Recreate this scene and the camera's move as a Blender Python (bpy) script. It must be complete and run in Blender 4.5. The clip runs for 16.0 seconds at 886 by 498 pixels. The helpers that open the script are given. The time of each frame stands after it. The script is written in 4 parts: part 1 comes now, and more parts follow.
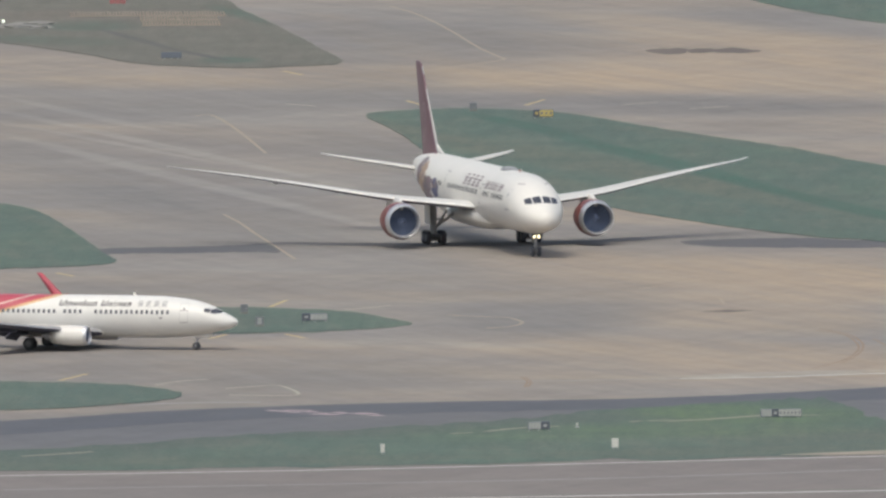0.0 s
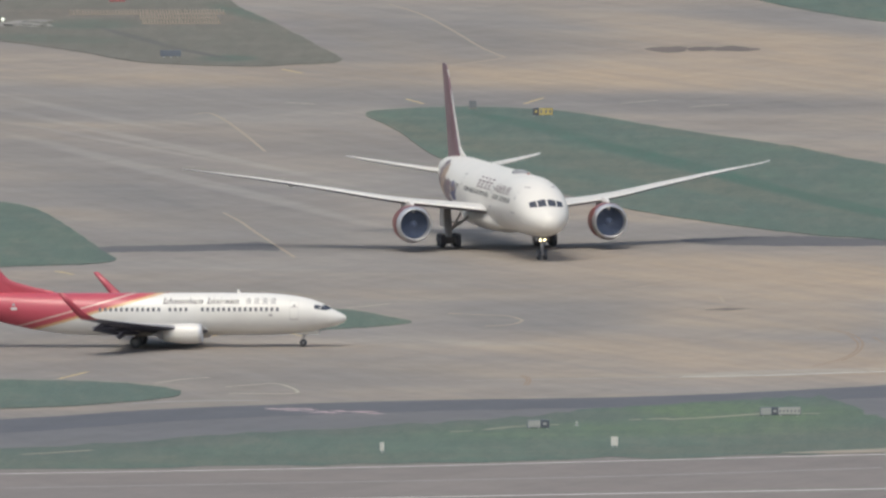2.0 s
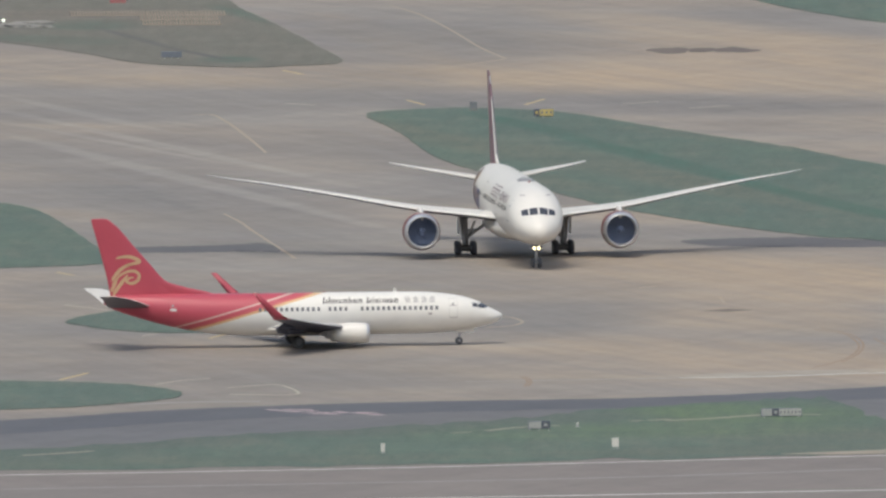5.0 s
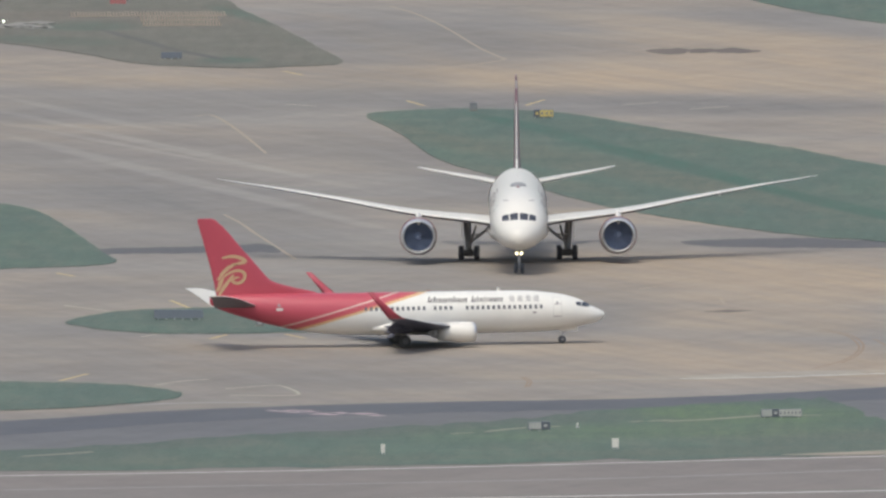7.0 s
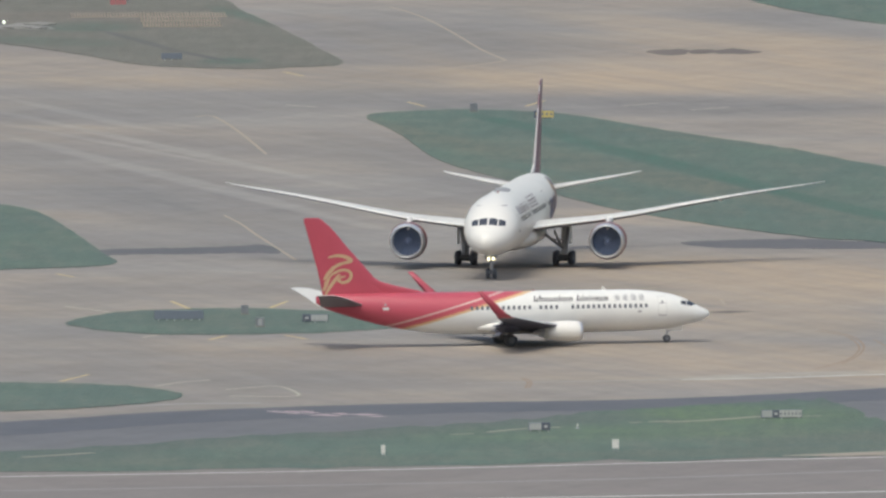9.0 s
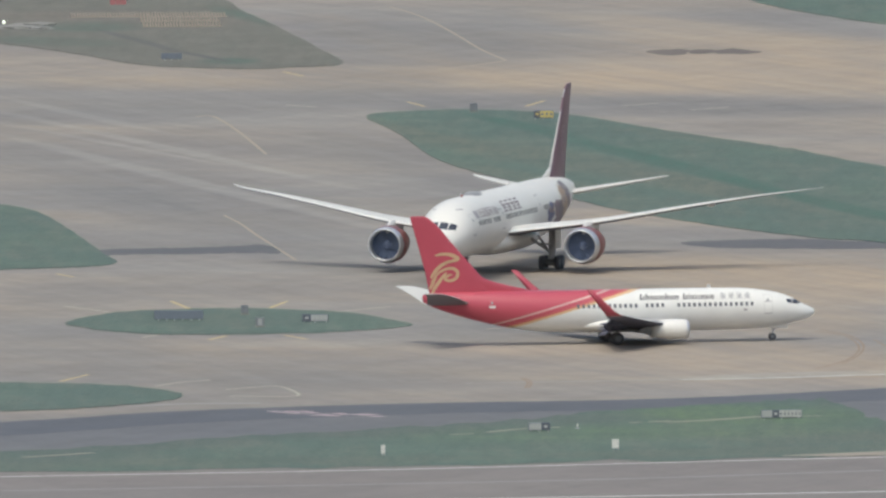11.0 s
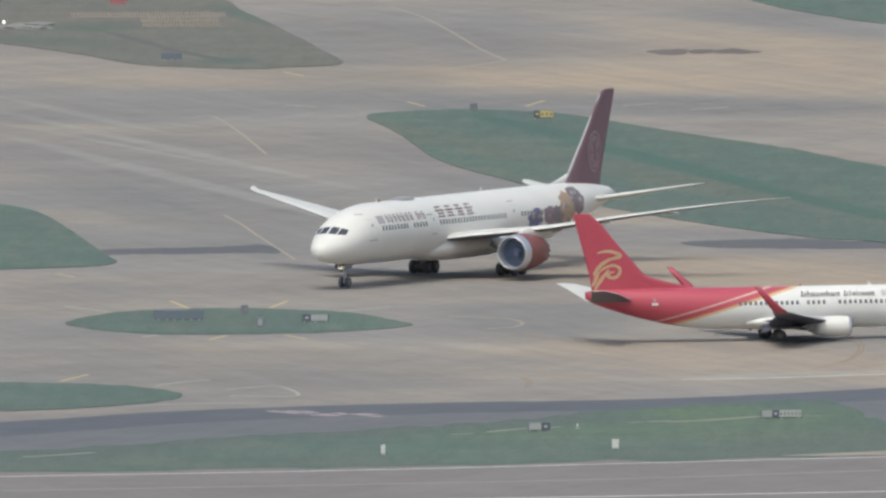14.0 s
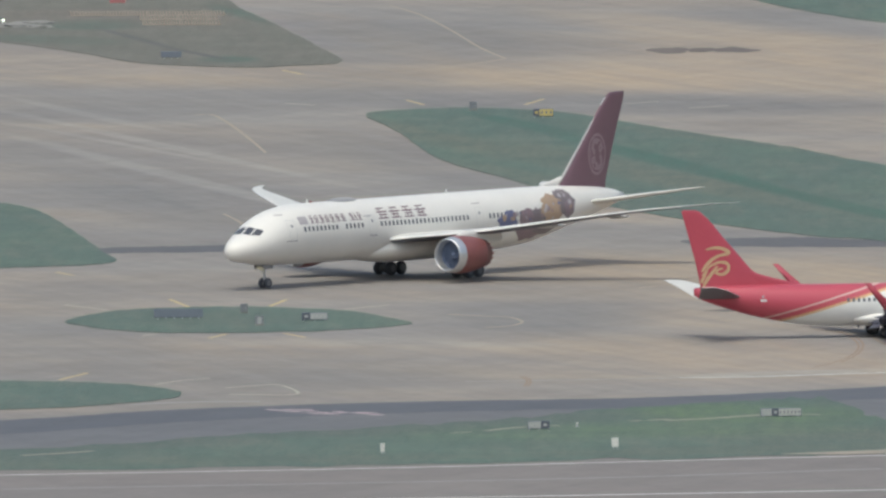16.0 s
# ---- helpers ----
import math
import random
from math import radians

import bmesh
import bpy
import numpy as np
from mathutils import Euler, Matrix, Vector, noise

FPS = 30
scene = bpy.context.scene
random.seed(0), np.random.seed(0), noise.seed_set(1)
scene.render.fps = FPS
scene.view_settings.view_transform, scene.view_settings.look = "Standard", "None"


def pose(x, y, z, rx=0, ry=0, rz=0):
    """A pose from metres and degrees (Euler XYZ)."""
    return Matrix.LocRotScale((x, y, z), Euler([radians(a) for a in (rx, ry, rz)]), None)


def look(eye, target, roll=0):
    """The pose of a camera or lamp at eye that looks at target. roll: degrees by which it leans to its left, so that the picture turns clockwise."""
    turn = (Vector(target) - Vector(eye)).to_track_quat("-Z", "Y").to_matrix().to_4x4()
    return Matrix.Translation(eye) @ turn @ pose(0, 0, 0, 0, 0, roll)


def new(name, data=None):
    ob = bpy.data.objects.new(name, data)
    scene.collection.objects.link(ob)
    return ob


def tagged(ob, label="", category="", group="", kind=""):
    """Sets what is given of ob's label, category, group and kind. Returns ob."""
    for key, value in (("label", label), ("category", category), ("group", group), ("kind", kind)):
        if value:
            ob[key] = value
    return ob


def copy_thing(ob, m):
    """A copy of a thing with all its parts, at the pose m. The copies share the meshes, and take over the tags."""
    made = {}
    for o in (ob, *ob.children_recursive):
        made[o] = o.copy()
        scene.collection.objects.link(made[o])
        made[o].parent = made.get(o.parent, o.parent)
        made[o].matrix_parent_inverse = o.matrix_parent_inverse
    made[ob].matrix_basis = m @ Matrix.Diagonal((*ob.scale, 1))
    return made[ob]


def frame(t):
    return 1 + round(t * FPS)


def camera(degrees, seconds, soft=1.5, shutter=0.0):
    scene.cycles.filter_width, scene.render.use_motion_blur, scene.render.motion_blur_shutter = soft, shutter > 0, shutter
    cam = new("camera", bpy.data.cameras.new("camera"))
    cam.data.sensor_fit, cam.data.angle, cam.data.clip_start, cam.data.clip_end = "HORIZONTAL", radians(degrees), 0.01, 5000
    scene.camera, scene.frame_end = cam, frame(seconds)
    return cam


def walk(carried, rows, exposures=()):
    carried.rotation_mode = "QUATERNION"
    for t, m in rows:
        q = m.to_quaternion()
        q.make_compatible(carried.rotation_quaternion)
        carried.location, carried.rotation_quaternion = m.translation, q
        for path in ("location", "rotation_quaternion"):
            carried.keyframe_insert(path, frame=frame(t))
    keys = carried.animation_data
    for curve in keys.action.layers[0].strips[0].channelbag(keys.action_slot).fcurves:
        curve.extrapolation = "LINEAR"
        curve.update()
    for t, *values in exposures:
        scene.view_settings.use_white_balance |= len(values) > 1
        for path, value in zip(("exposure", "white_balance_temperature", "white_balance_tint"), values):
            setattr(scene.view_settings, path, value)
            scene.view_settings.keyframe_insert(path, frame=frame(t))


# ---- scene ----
# ---- camera: long lens from a hill far off, shaking slightly on its tripod ----
EXPO = 0.14
EYE = (0.0, -3202.58, 172.72)
SHAKE = ((0, 0, 0), (0.5, -0.2, -1.6), (1, -0.1, -1.6), (1.5, -0.7, -1.5), (2, -0.8, -3.1), (3, -0.2, -3.1), (3.5, -0.1, -3), (4, 0.5, -2.2),
         (5.2, 0.5, -1), (6.5, 0.5, 0), (7, 0.6, 0.2), (7.5, 0.6, 0.2), (8, 0.8, 0.6), (8.5, 0.7, 0.3), (9, 1, 1.7), (10.2, 0.9, 1.7),
         (11.5, 0.8, 1.8), (12, 1.4, 2.9), (12.5, -0.1, 0.2), (13, 1.6, 4.7), (13.5, 1.6, 4.9), (14, 0.8, 1.5), (14.5, 0, -1.6), (15, 0.4, -1.3),
         (15.5, 0, -1.3), (16, -0.1, -1.2))
STEP = 3207.23 / 56479.5
cam = camera(1.5906, 16.0, soft=2.6, shutter=0.0)
walk(cam, [(t, look(EYE, (-sx * STEP, 0, sy * STEP), -0.352)) for t, sx, sy in SHAKE], exposures=[(t, EXPO + e, k, m) for t, e, k, m in ((0, -.06, 6470, 4), (4, -.08, 6470, 4), (6.5, -.04, 6420, 4), (9, 0, 6330, 2.5), (13, 0, 6250, 1.5), (16, -.03, 6230, 1.2))])

# ---- light: hazy high sun ----
SUN_EL, SUN_AZ = 64.0, 20.0   # elevation; the sun stands behind the camera and to its left
world = bpy.data.worlds.new("sky")
scene.world = world
world.use_nodes = True
wn = world.node_tree
sky = wn.nodes.new("ShaderNodeTexSky")
sky.sky_type, sky.sun_disc = "NISHITA", False
sky.sun_elevation, sky.sun_rotation = radians(SUN_EL), radians(180 + SUN_AZ)
sky.dust_density, sky.air_density, sky.ozone_density = 6.0, 1.0, 1.0
wn.links.new(sky.outputs[0], wn.nodes["Background"].inputs[0])
wn.nodes["Background"].inputs[1].default_value = 0.15
sun = new("sun", bpy.data.lights.new("sun", "SUN"))
sun.data.energy, sun.data.angle, sun.data.color = 0.5, radians(10.0), (1.0, 0.96, 0.90)
sa, se = radians(SUN_AZ), radians(SUN_EL)
sun.matrix_world = look((-math.sin(sa) * math.cos(se) * 400, -math.cos(sa) * math.cos(se) * 400, math.sin(se) * 400), (0, 0, 0))


# ---- materials ----
class Nodes:
    """A small builder for node materials."""

    def __init__(self, name, rough=0.6, metal=0.0, spec=0.5):
        self.mat = bpy.data.materials.new(name)
        self.mat.use_nodes = True
        self.tree = self.mat.node_tree
        self.bsdf = self.tree.nodes["Principled BSDF"]
        self.bsdf.inputs["Roughness"].default_value = rough
        self.bsdf.inputs["Metallic"].default_value = metal
        self.bsdf.inputs["Specular IOR Level"].default_value = spec
        self.coord = None

    def node(self, kind, **values):
        n = self.tree.nodes.new(kind)
        for key, value in values.items():
            n.inputs[key].default_value = value
        return n

    def link(self, a, b):
        self.tree.links.new(a, b)

    def place(self, scale=(1, 1, 1), turn=0.0, shift=(0, 0, 0)):
        if self.coord is None:
            self.coord = self.tree.nodes.new("ShaderNodeTexCoord")
        spun, m = self.node("ShaderNodeMapping"), self.node("ShaderNodeMapping")
        spun.inputs["Rotation"].default_value = (0, 0, radians(turn))
        m.inputs["Scale"].default_value = scale
        m.inputs["Location"].default_value = shift
        self.link(self.coord.outputs["Object"], spun.inputs["Vector"])
        self.link(spun.outputs[0], m.inputs["Vector"])
        return m.outputs[0]

    def noise(self, scale, detail=4.0, rough=0.55, stretch=(1, 1, 1), turn=0.0, lo=0.3, hi=0.7, shift=(0, 0, 0)):
        n = self.node("ShaderNodeTexNoise", Scale=scale, Detail=detail, Roughness=rough)
        self.link(self.place(stretch, turn, shift), n.inputs["Vector"])
        r = self.node("ShaderNodeMapRange")
        r.inputs["From Min"].default_value, r.inputs["From Max"].default_value = lo, hi
        self.link(n.outputs["Fac"], r.inputs["Value"])
        return r.outputs[0]

    def mix(self, a, b, fac):
        m = self.tree.nodes.new("ShaderNodeMix")
        m.data_type = "RGBA"
        for socket, value in ((m.inputs[6], a), (m.inputs[7], b), (m.inputs[0], fac)):
            if hasattr(value, "is_linked"):
                self.link(value, socket)
            elif isinstance(value, tuple):
                socket.default_value = (*value, 1)
            else:
                socket.default_value = value
        return m.outputs[2]

    def math(self, op, a, b=0.0):
        m = self.tree.nodes.new("ShaderNodeMath")
        m.operation = op
        for socket, value in zip(m.inputs, (a, b)):
            if hasattr(value, "is_linked"):
                self.link(value, socket)
            else:
                socket.default_value = value
        return m.outputs[0]

    def done(self, colour, bump=None, depth=0.02, rough=None):
        if isinstance(colour, tuple):
            self.bsdf.inputs["Base Color"].default_value = (*colour, 1)
        else:
            self.link(colour, self.bsdf.inputs["Base Color"])
        if bump is not None:
            b = self.node("ShaderNodeBump", Strength=0.5, Distance=depth)
            self.link(bump, b.inputs["Height"])
            self.link(b.outputs[0], self.bsdf.inputs["Normal"])
        if rough is not None:
            self.link(rough, self.bsdf.inputs["Roughness"])
        return self.mat


def worn(name, a, b, scale=3.0, rough=0.6, metal=0.0, spec=0.5, fine=40.0, depth=0.004):
    """A surface that varies between two colours, at a coarse and a fine scale."""
    n = Nodes(name, rough, metal, spec)
    big, small = n.noise(scale), n.noise(fine, 2)
    both = n.math("ADD", n.math("MULTIPLY", big, 0.65), n.math("MULTIPLY", small, 0.35))
    return n.done(n.mix(a, b, both), small, depth)


def stained(n, base, groups):
    """Lays soft-edged stains over a colour: place, half-length, half-width, bearing, strength."""
    edge = n.noise(0.12, 4, 0.6, (1, 0.2, 1), -12, 0.2, 0.8)
    for group, colour in groups:
        for x, y, long, wide, turn, strength in group:
            m = n.node("ShaderNodeMapping")
            m.vector_type = "TEXTURE"
            m.inputs["Location"].default_value, m.inputs["Rotation"].default_value, m.inputs["Scale"].default_value = (x, y, 0), (0, 0, radians(turn)), (long * 1.25, wide * 1.7, 100)
            n.link(n.coord.outputs["Object"], m.inputs["Vector"])
            ball = n.tree.nodes.new("ShaderNodeTexGradient")
            ball.gradient_type = "SPHERICAL"
            n.link(m.outputs[0], ball.inputs[0])
            r = n.node("ShaderNodeMapRange")
            r.inputs["From Max"].default_value, r.inputs["To Max"].default_value = 0.5, min(1.0, strength * 1.2)
            n.link(ball.outputs["Fac"], r.inputs["Value"])
            base = n.mix(base, colour, n.math("MULTIPLY", r.outputs[0], n.math("ADD", 0.35, n.math("MULTIPLY", edge, 0.65))))
    return base


def pavement_material(name, light, dark, warm, rough=0.85, spec=0.25, stains=False):
    """Concrete or asphalt with broad stains, tyre-rubbed streaks and a fine grain."""
    n = Nodes(name, rough, 0, spec)
    broad = n.noise(0.02, 4, 0.55, (1.0, 0.5, 1), -30, 0.36, 0.64)
    hue = n.noise(0.013, 3, 0.5, (1.2, 0.5, 1), -60, 0.4, 0.62, (40, 17, 0))
    streak = n.noise(0.075, 6, 0.68, (0.6, 1.0, 1), 8, 0.36, 0.68)
    lanes = n.noise(0.32, 4, 0.65, (1.0, 0.018, 1), -12, 0.46, 0.72)
    grain = n.noise(1.1, 4, 0.7, (1, 0.3, 1), 0, 0.3, 0.75)
    sweep = n.noise(0.34, 5, 0.62, (0.07, 1.0, 1), 71, 0.42, 0.72, (2, 8, 0))
    scuff = n.noise(0.5, 6, 0.7, (0.05, 1.0, 1), 79, 0.46, 0.76, (9, 1, 0))
    base = n.mix(light, dark, n.math("MULTIPLY", broad, 0.7))
    base = n.mix(base, warm, n.math("MULTIPLY", hue, 0.55))
    base = n.mix(base, dark, n.math("MULTIPLY", streak, 0.42))
    if stains:
        base = stained(n, base, ((STAIN_WARM, warm), (STAIN_DARK, (0.19, 0.185, 0.187)), (STAIN_PALE, (0.44, 0.415, 0.385))))
    thin = n.noise(0.16, 5, 0.7, (0.35, 1.6, 1), 4, 0.45, 0.7, (7, 3, 0))
    base = n.mix(base, light, n.math("MULTIPLY", thin, 0.24))
    base = n.mix(base, light, n.math("MULTIPLY", lanes, 0.24))
    blotch = n.noise(0.28, 6, 0.72, (1, 0.06, 1), 20, 0.44, 0.7, (3, 9, 0))
    rubbed = n.noise(0.5, 6, 0.75, (0.25, 1.0, 1), 3, 0.45, 0.72, (11, 5, 0))
    soot = (0.03, 0.03, 0.034)
    base = n.mix(base, dark, n.math("MULTIPLY", sweep, 0.42))
    base = n.mix(base, light, n.math("MULTIPLY", scuff, 0.28))
    base = n.mix(base, soot, n.math("MULTIPLY", blotch, 0.12))
    base = n.mix(base, warm, n.math("MULTIPLY", rubbed, 0.14))
    base = n.mix(base, soot, n.math("MULTIPLY", streak, 0.08))
    base = n.mix(base, soot, n.math("MULTIPLY", grain, 0.09))
    return n.done(base, grain, 0.01)


def grass_material(name, a, b, c, groups=()):
    n = Nodes(name, 0.9, 0, 0.15)
    broad = n.noise(0.05, 4, 0.6, (1, 0.4, 1), 10, 0.35, 0.65)
    patch = n.noise(0.22, 5, 0.65, (1, 0.16, 1), -2, 0.45, 0.75)
    tuft = n.noise(2.2, 4, 0.7, (1, 0.4, 1))
    base = n.mix(n.mix(a, b, broad), c, n.math("MULTIPLY", patch, 0.7))
    if groups:
        base = stained(n, base, groups)
    mow = n.noise(0.09, 5, 0.7, (0.5, 1.0, 1), 6, 0.38, 0.66)
    base = n.mix(base, tuple(v * 0.8 for v in a), n.math("MULTIPLY", mow, 0.5))
    clod = n.noise(0.5, 6, 0.75, (1, 0.1, 1), 1, 0.42, 0.66, (5, 2, 0))
    base = n.mix(base, tuple(v * 0.7 for v in a), n.math("MULTIPLY", clod, 0.6))
    base = n.mix(base, c, n.math("MULTIPLY", tuft, 0.35))
    return n.done(base, tuft, 0.12)


# broad stains on the apron: place, half-length, half-width, bearing, strength
STAIN_DARK = ((-22, 20, 12, 8, 0, .3), (24, 240, 18, 16, -20, .35), (38, 300, 26, 9, -60, .4), (-4, 440, 40, 16, -50, .4), (-9, 355, 12, 18, 0, .45), (2, 320, 16, 12, 0, .4), (-32, 315, 40, 24, -40, .5), (-42, 210, 50, 14, -60, .4), (-37, -80, 8, 22, 0, .5), (-36, -175, 10, 36, 0, .5), (-25.3, 91, 69, 10, -79.7, 1), (-40, 180, 60, 9, -70, .6), (-15, 420, 50, 10, -60, .5), (-32, -300, 26, 30, 20, .4), (19.8, 291, 35, 14, -34.8, .8), (-1.4, 455, 58, 9, -69.3, .75), (9, -124.7, 11.5, 26, -6.3, .75), (-11.6, -226, 12.5, 18, -6, .6),
              (-35.4, 282, 17, 16, -40, .6), (-7.6, -68.7, 32, 12, -39.2, .4), (25.5, 18.5, 34.5, 9, -57, .6), (40.9, 484, 48, 7, -78, .6), (.8, 153.6, 80, 5, -82.4, .6), (-18, -186.6, 27, 10, -26, .4), (-12, 210, 40, 12, -60, .5), (-30, 20, 40, 10, -60, .5), (-30, -215, 22, 14, -8, .5), (-28, -75, 20, 10, -10, .4))
STAIN_WARM = ((20, 425, 45, 12, -62, .6), (42, 430, 40, 9, -64, .6), (36, 330, 40, 10, -62, .5), (38, -70, 9, 40, 0, .4), (31.6, 363, 40, 40, -61, 1), (20, 345, 16, 22, -10, .7), (28, -44.8, 18, 34, 28, .55), (26.7, -191, 17, 36, 27, .6), (-28.8, 347, 22, 12, -20.7, .7), (-6.7, 446, 70, 3, -83.5, .4), (32.4, 461, 54, 8, -70.5, .6),
              (8.2, -88, 36, 8, -14, .4), (30, -130, 14, 20, 10, .6), (26, -60, 22, 40, 0, .4), (-10, -178, 24, 9, -10, .45), (-25, -165, 20, 8, -8, .35), (20, 60, 20, 6, -60, .3))
STAIN_PALE = ((-29, 204, 85, 1.0, -76.8, .5), (-26.3, 135, 105, 1.3, -78.2, .5), (-35.5, 215.6, 48, .7, -75, .4), (-39.1, 277, 43, 1.0, -77, .35), (31.7, -221, 11, 3, 27, .8), (-4.6, -168, 17, 4, -17.4, .3))
CONCRETE = pavement_material("worn_concrete", (0.335, 0.314, 0.292), (0.20, 0.192, 0.191), (0.46, 0.36, 0.255), stains=True)
ASPHALT = pavement_material("grey_asphalt", (0.188, 0.19, 0.198), (0.14, 0.146, 0.162), (0.205, 0.198, 0.192))
RUNWAY = pavement_material("runway_asphalt", (0.25, 0.227, 0.217), (0.20, 0.185, 0.182), (0.252, 0.222, 0.205))
PATCH = pavement_material("asphalt_patch", (0.15, 0.15, 0.158), (0.118, 0.12, 0.132), (0.155, 0.148, 0.145))
TRENCH = pavement_material("brown_trench_fill", (0.19, 0.165, 0.15), (0.14, 0.125, 0.12), (0.20, 0.16, 0.135))
GREYLINE = worn("faded_grey_paint", (0.34, 0.33, 0.315), (0.24, 0.23, 0.225), 0.4, 0.85)
FRESH = pavement_material("fresh_blue_grey_asphalt", (0.142, 0.149, 0.168), (0.112, 0.120, 0.14), (0.148, 0.148, 0.156))
SAND = pavement_material("bare_pale_ground", (0.38, 0.35, 0.30), (0.28, 0.26, 0.22), (0.38, 0.33, 0.26))
DITCH = ((9, 246, 28, 1.5, -77.5, 1), (24, 165, 68, 1.7, -79.2, 1), (42, 72, 52, 1.6, -78, 1), (-34.4, 446, 29, .7, -80, .9), (-27.4, 411, 18, .6, -77, 1))
STAKEBED = ((-40, 512, 13, 9, 0, .8), (-30, 495, 8, 14, 0, .6), (-48, 500, 9, 12, 0, .5))
DRY = ((17, 160, 60, 4.5, -77, .7), (34, 95, 50, 4, -76, .6), (-22, -126, 8, 9, 0, .3), (-2, 225, 45, 2.6, -80, .7), (10, 130, 60, 3, -76, .5), (33, -318, 14, 10, 15, .5), (28, -340, 24, 5, 16, .5), (-20, -352, 26, 5, 12, .4), (30, 215, 30, 3, -70, .4))
EDGE = ((-30, -326, 14, 7, 41, .8), (-9, -307, 14, 7, 40, .7), (9, -290, 12, 6, 50, .6), (-34, -345, 12, 5, 20, .5))
FRESHGREEN = ((28, -284, 12, 13, 20, .9), (24, -306, 14, 10, 20, .6), (10, -312, 14, 9, 25, .5))
GRASS = grass_material("mown_grass", (0.106, 0.158, 0.142), (0.128, 0.188, 0.15), (0.196, 0.198, 0.168),
                       ((DRY, (0.175, 0.175, 0.14)), (FRESHGREEN, (0.135, 0.205, 0.112)), (EDGE, (0.125, 0.138, 0.13)), (DITCH, (0.03, 0.125, 0.10))))
DRYGRASS = grass_material("dry_grass", (0.185, 0.18, 0.158), (0.21, 0.20, 0.175), (0.16, 0.167, 0.145),
                          ((((-41, 483, 7, 9, 0, .9), (-24, 398, 3.5, 6, 0, .9), (-22.5, 505, 26, 1.6, -81, .9), (-45, 448, 14, 5, -60, .5)), (0.085, 0.15, 0.125)), (STAKEBED, (0.235, 0.20, 0.175)), (DITCH, (0.10, 0.10, 0.118))))
BLEACH = worn("bleached_asphalt", (0.47, 0.36, 0.37), (0.34, 0.285, 0.29), 0.3, 0.85)
YELLOW = worn("worn_yellow_paint", (0.56, 0.41, 0.18), (0.47, 0.37, 0.22), 0.8, 0.8)
WHITELINE = worn("worn_white_paint", (0.66, 0.64, 0.60), (0.36, 0.34, 0.32), 0.5, 0.8)
FAINT = worn("faded_yellow_paint", (0.395, 0.307, 0.215), (0.305, 0.275, 0.24), 0.5, 0.85)
PALELINE = worn("faded_pale_paint", (0.45, 0.41, 0.33), (0.35, 0.325, 0.275), 0.5, 0.85)
TYREMARK = worn("brown_tyre_marks", (0.29, 0.20, 0.145), (0.25, 0.195, 0.155), 0.6, 0.9)


# ---- building blocks ----
def part(name, bm, material, parent=None, label="", smooth=False):
    """One mesh object out of a bmesh, under a thing or a part."""
    me = bpy.data.meshes.new(name)
    bmesh.ops.recalc_face_normals(bm, faces=bm.faces)
    bm.to_mesh(me)
    bm.free()
    for f in me.polygons:
        f.use_smooth = smooth
    me.materials.append(material)
    ob = new(name, me)
    ob.parent = parent
    if label:
        ob["label"] = label
    return ob


def box_bm(size, centre=(0, 0, 0), bevel=0.0, bm=None, turn=0.0):
    bm = bm or bmesh.new()
    m = Matrix.Translation(centre) @ Matrix.Rotation(turn, 4, "Z") @ Matrix.Diagonal((*size, 1))
    vs = bmesh.ops.create_cube(bm, size=1, matrix=m)["verts"]
    if bevel:
        bmesh.ops.bevel(bm, geom=list({e for v in vs for e in v.link_edges}), offset=bevel, segments=2, affect="EDGES")
    return bm


def tube_bm(a, b, r0, r1=None, n=12, bm=None):
    """A closed tapered rod from a to b."""
    bm = bm or bmesh.new()
    a, b = Vector(a), Vector(b)
    m = Matrix.Translation((a + b) / 2) @ (b - a).to_track_quat("Z", "Y").to_matrix().to_4x4()
    bmesh.ops.create_cone(bm, cap_ends=True, segments=n, radius1=r0, radius2=r0 if r1 is None else r1, depth=(b - a).length, matrix=m)
    return bm


def lathe_bm(profile, axis_at=(0, 0, 0), n=32, squash=None, bm=None):
    """Turns (x, radius) pairs round an axis along x."""
    bm = bm or bmesh.new()
    rings = []
    for x, r in profile:
        ring = []
        for i in range(n):
            a = 2 * math.pi * i / n
            y, z = r * math.cos(a), r * math.sin(a)
            if squash and z < 0:
                z *= squash
            ring.append(bm.verts.new((axis_at[0] + x, axis_at[1] + y, axis_at[2] + z)))
        rings.append(ring)
    for p, q in zip(rings, rings[1:]):
        for i in range(n):
            bm.faces.new((p[i], p[(i + 1) % n], q[(i + 1) % n], q[i]))
    return bm


def curve_points(points, closed, steps=8):
    """A smooth line through a few points in the plan."""
    n, out = len(points), []
    for i in range(n if closed else n - 1):
        p = [Vector(points[(i + k) % n] if closed else points[min(max(i + k, 0), n - 1)]) for k in (-1, 0, 1, 2)]
        for s in range(steps):
            t = s / steps
            out.append(0.5 * (2 * p[1] + (p[2] - p[0]) * t + (2 * p[0] - 5 * p[1] + 4 * p[2] - p[3]) * t * t
                              + (3 * p[1] - p[0] - 3 * p[2] + p[3]) * t ** 3))
    if not closed:
        out.append(Vector(points[-1]))
    return out


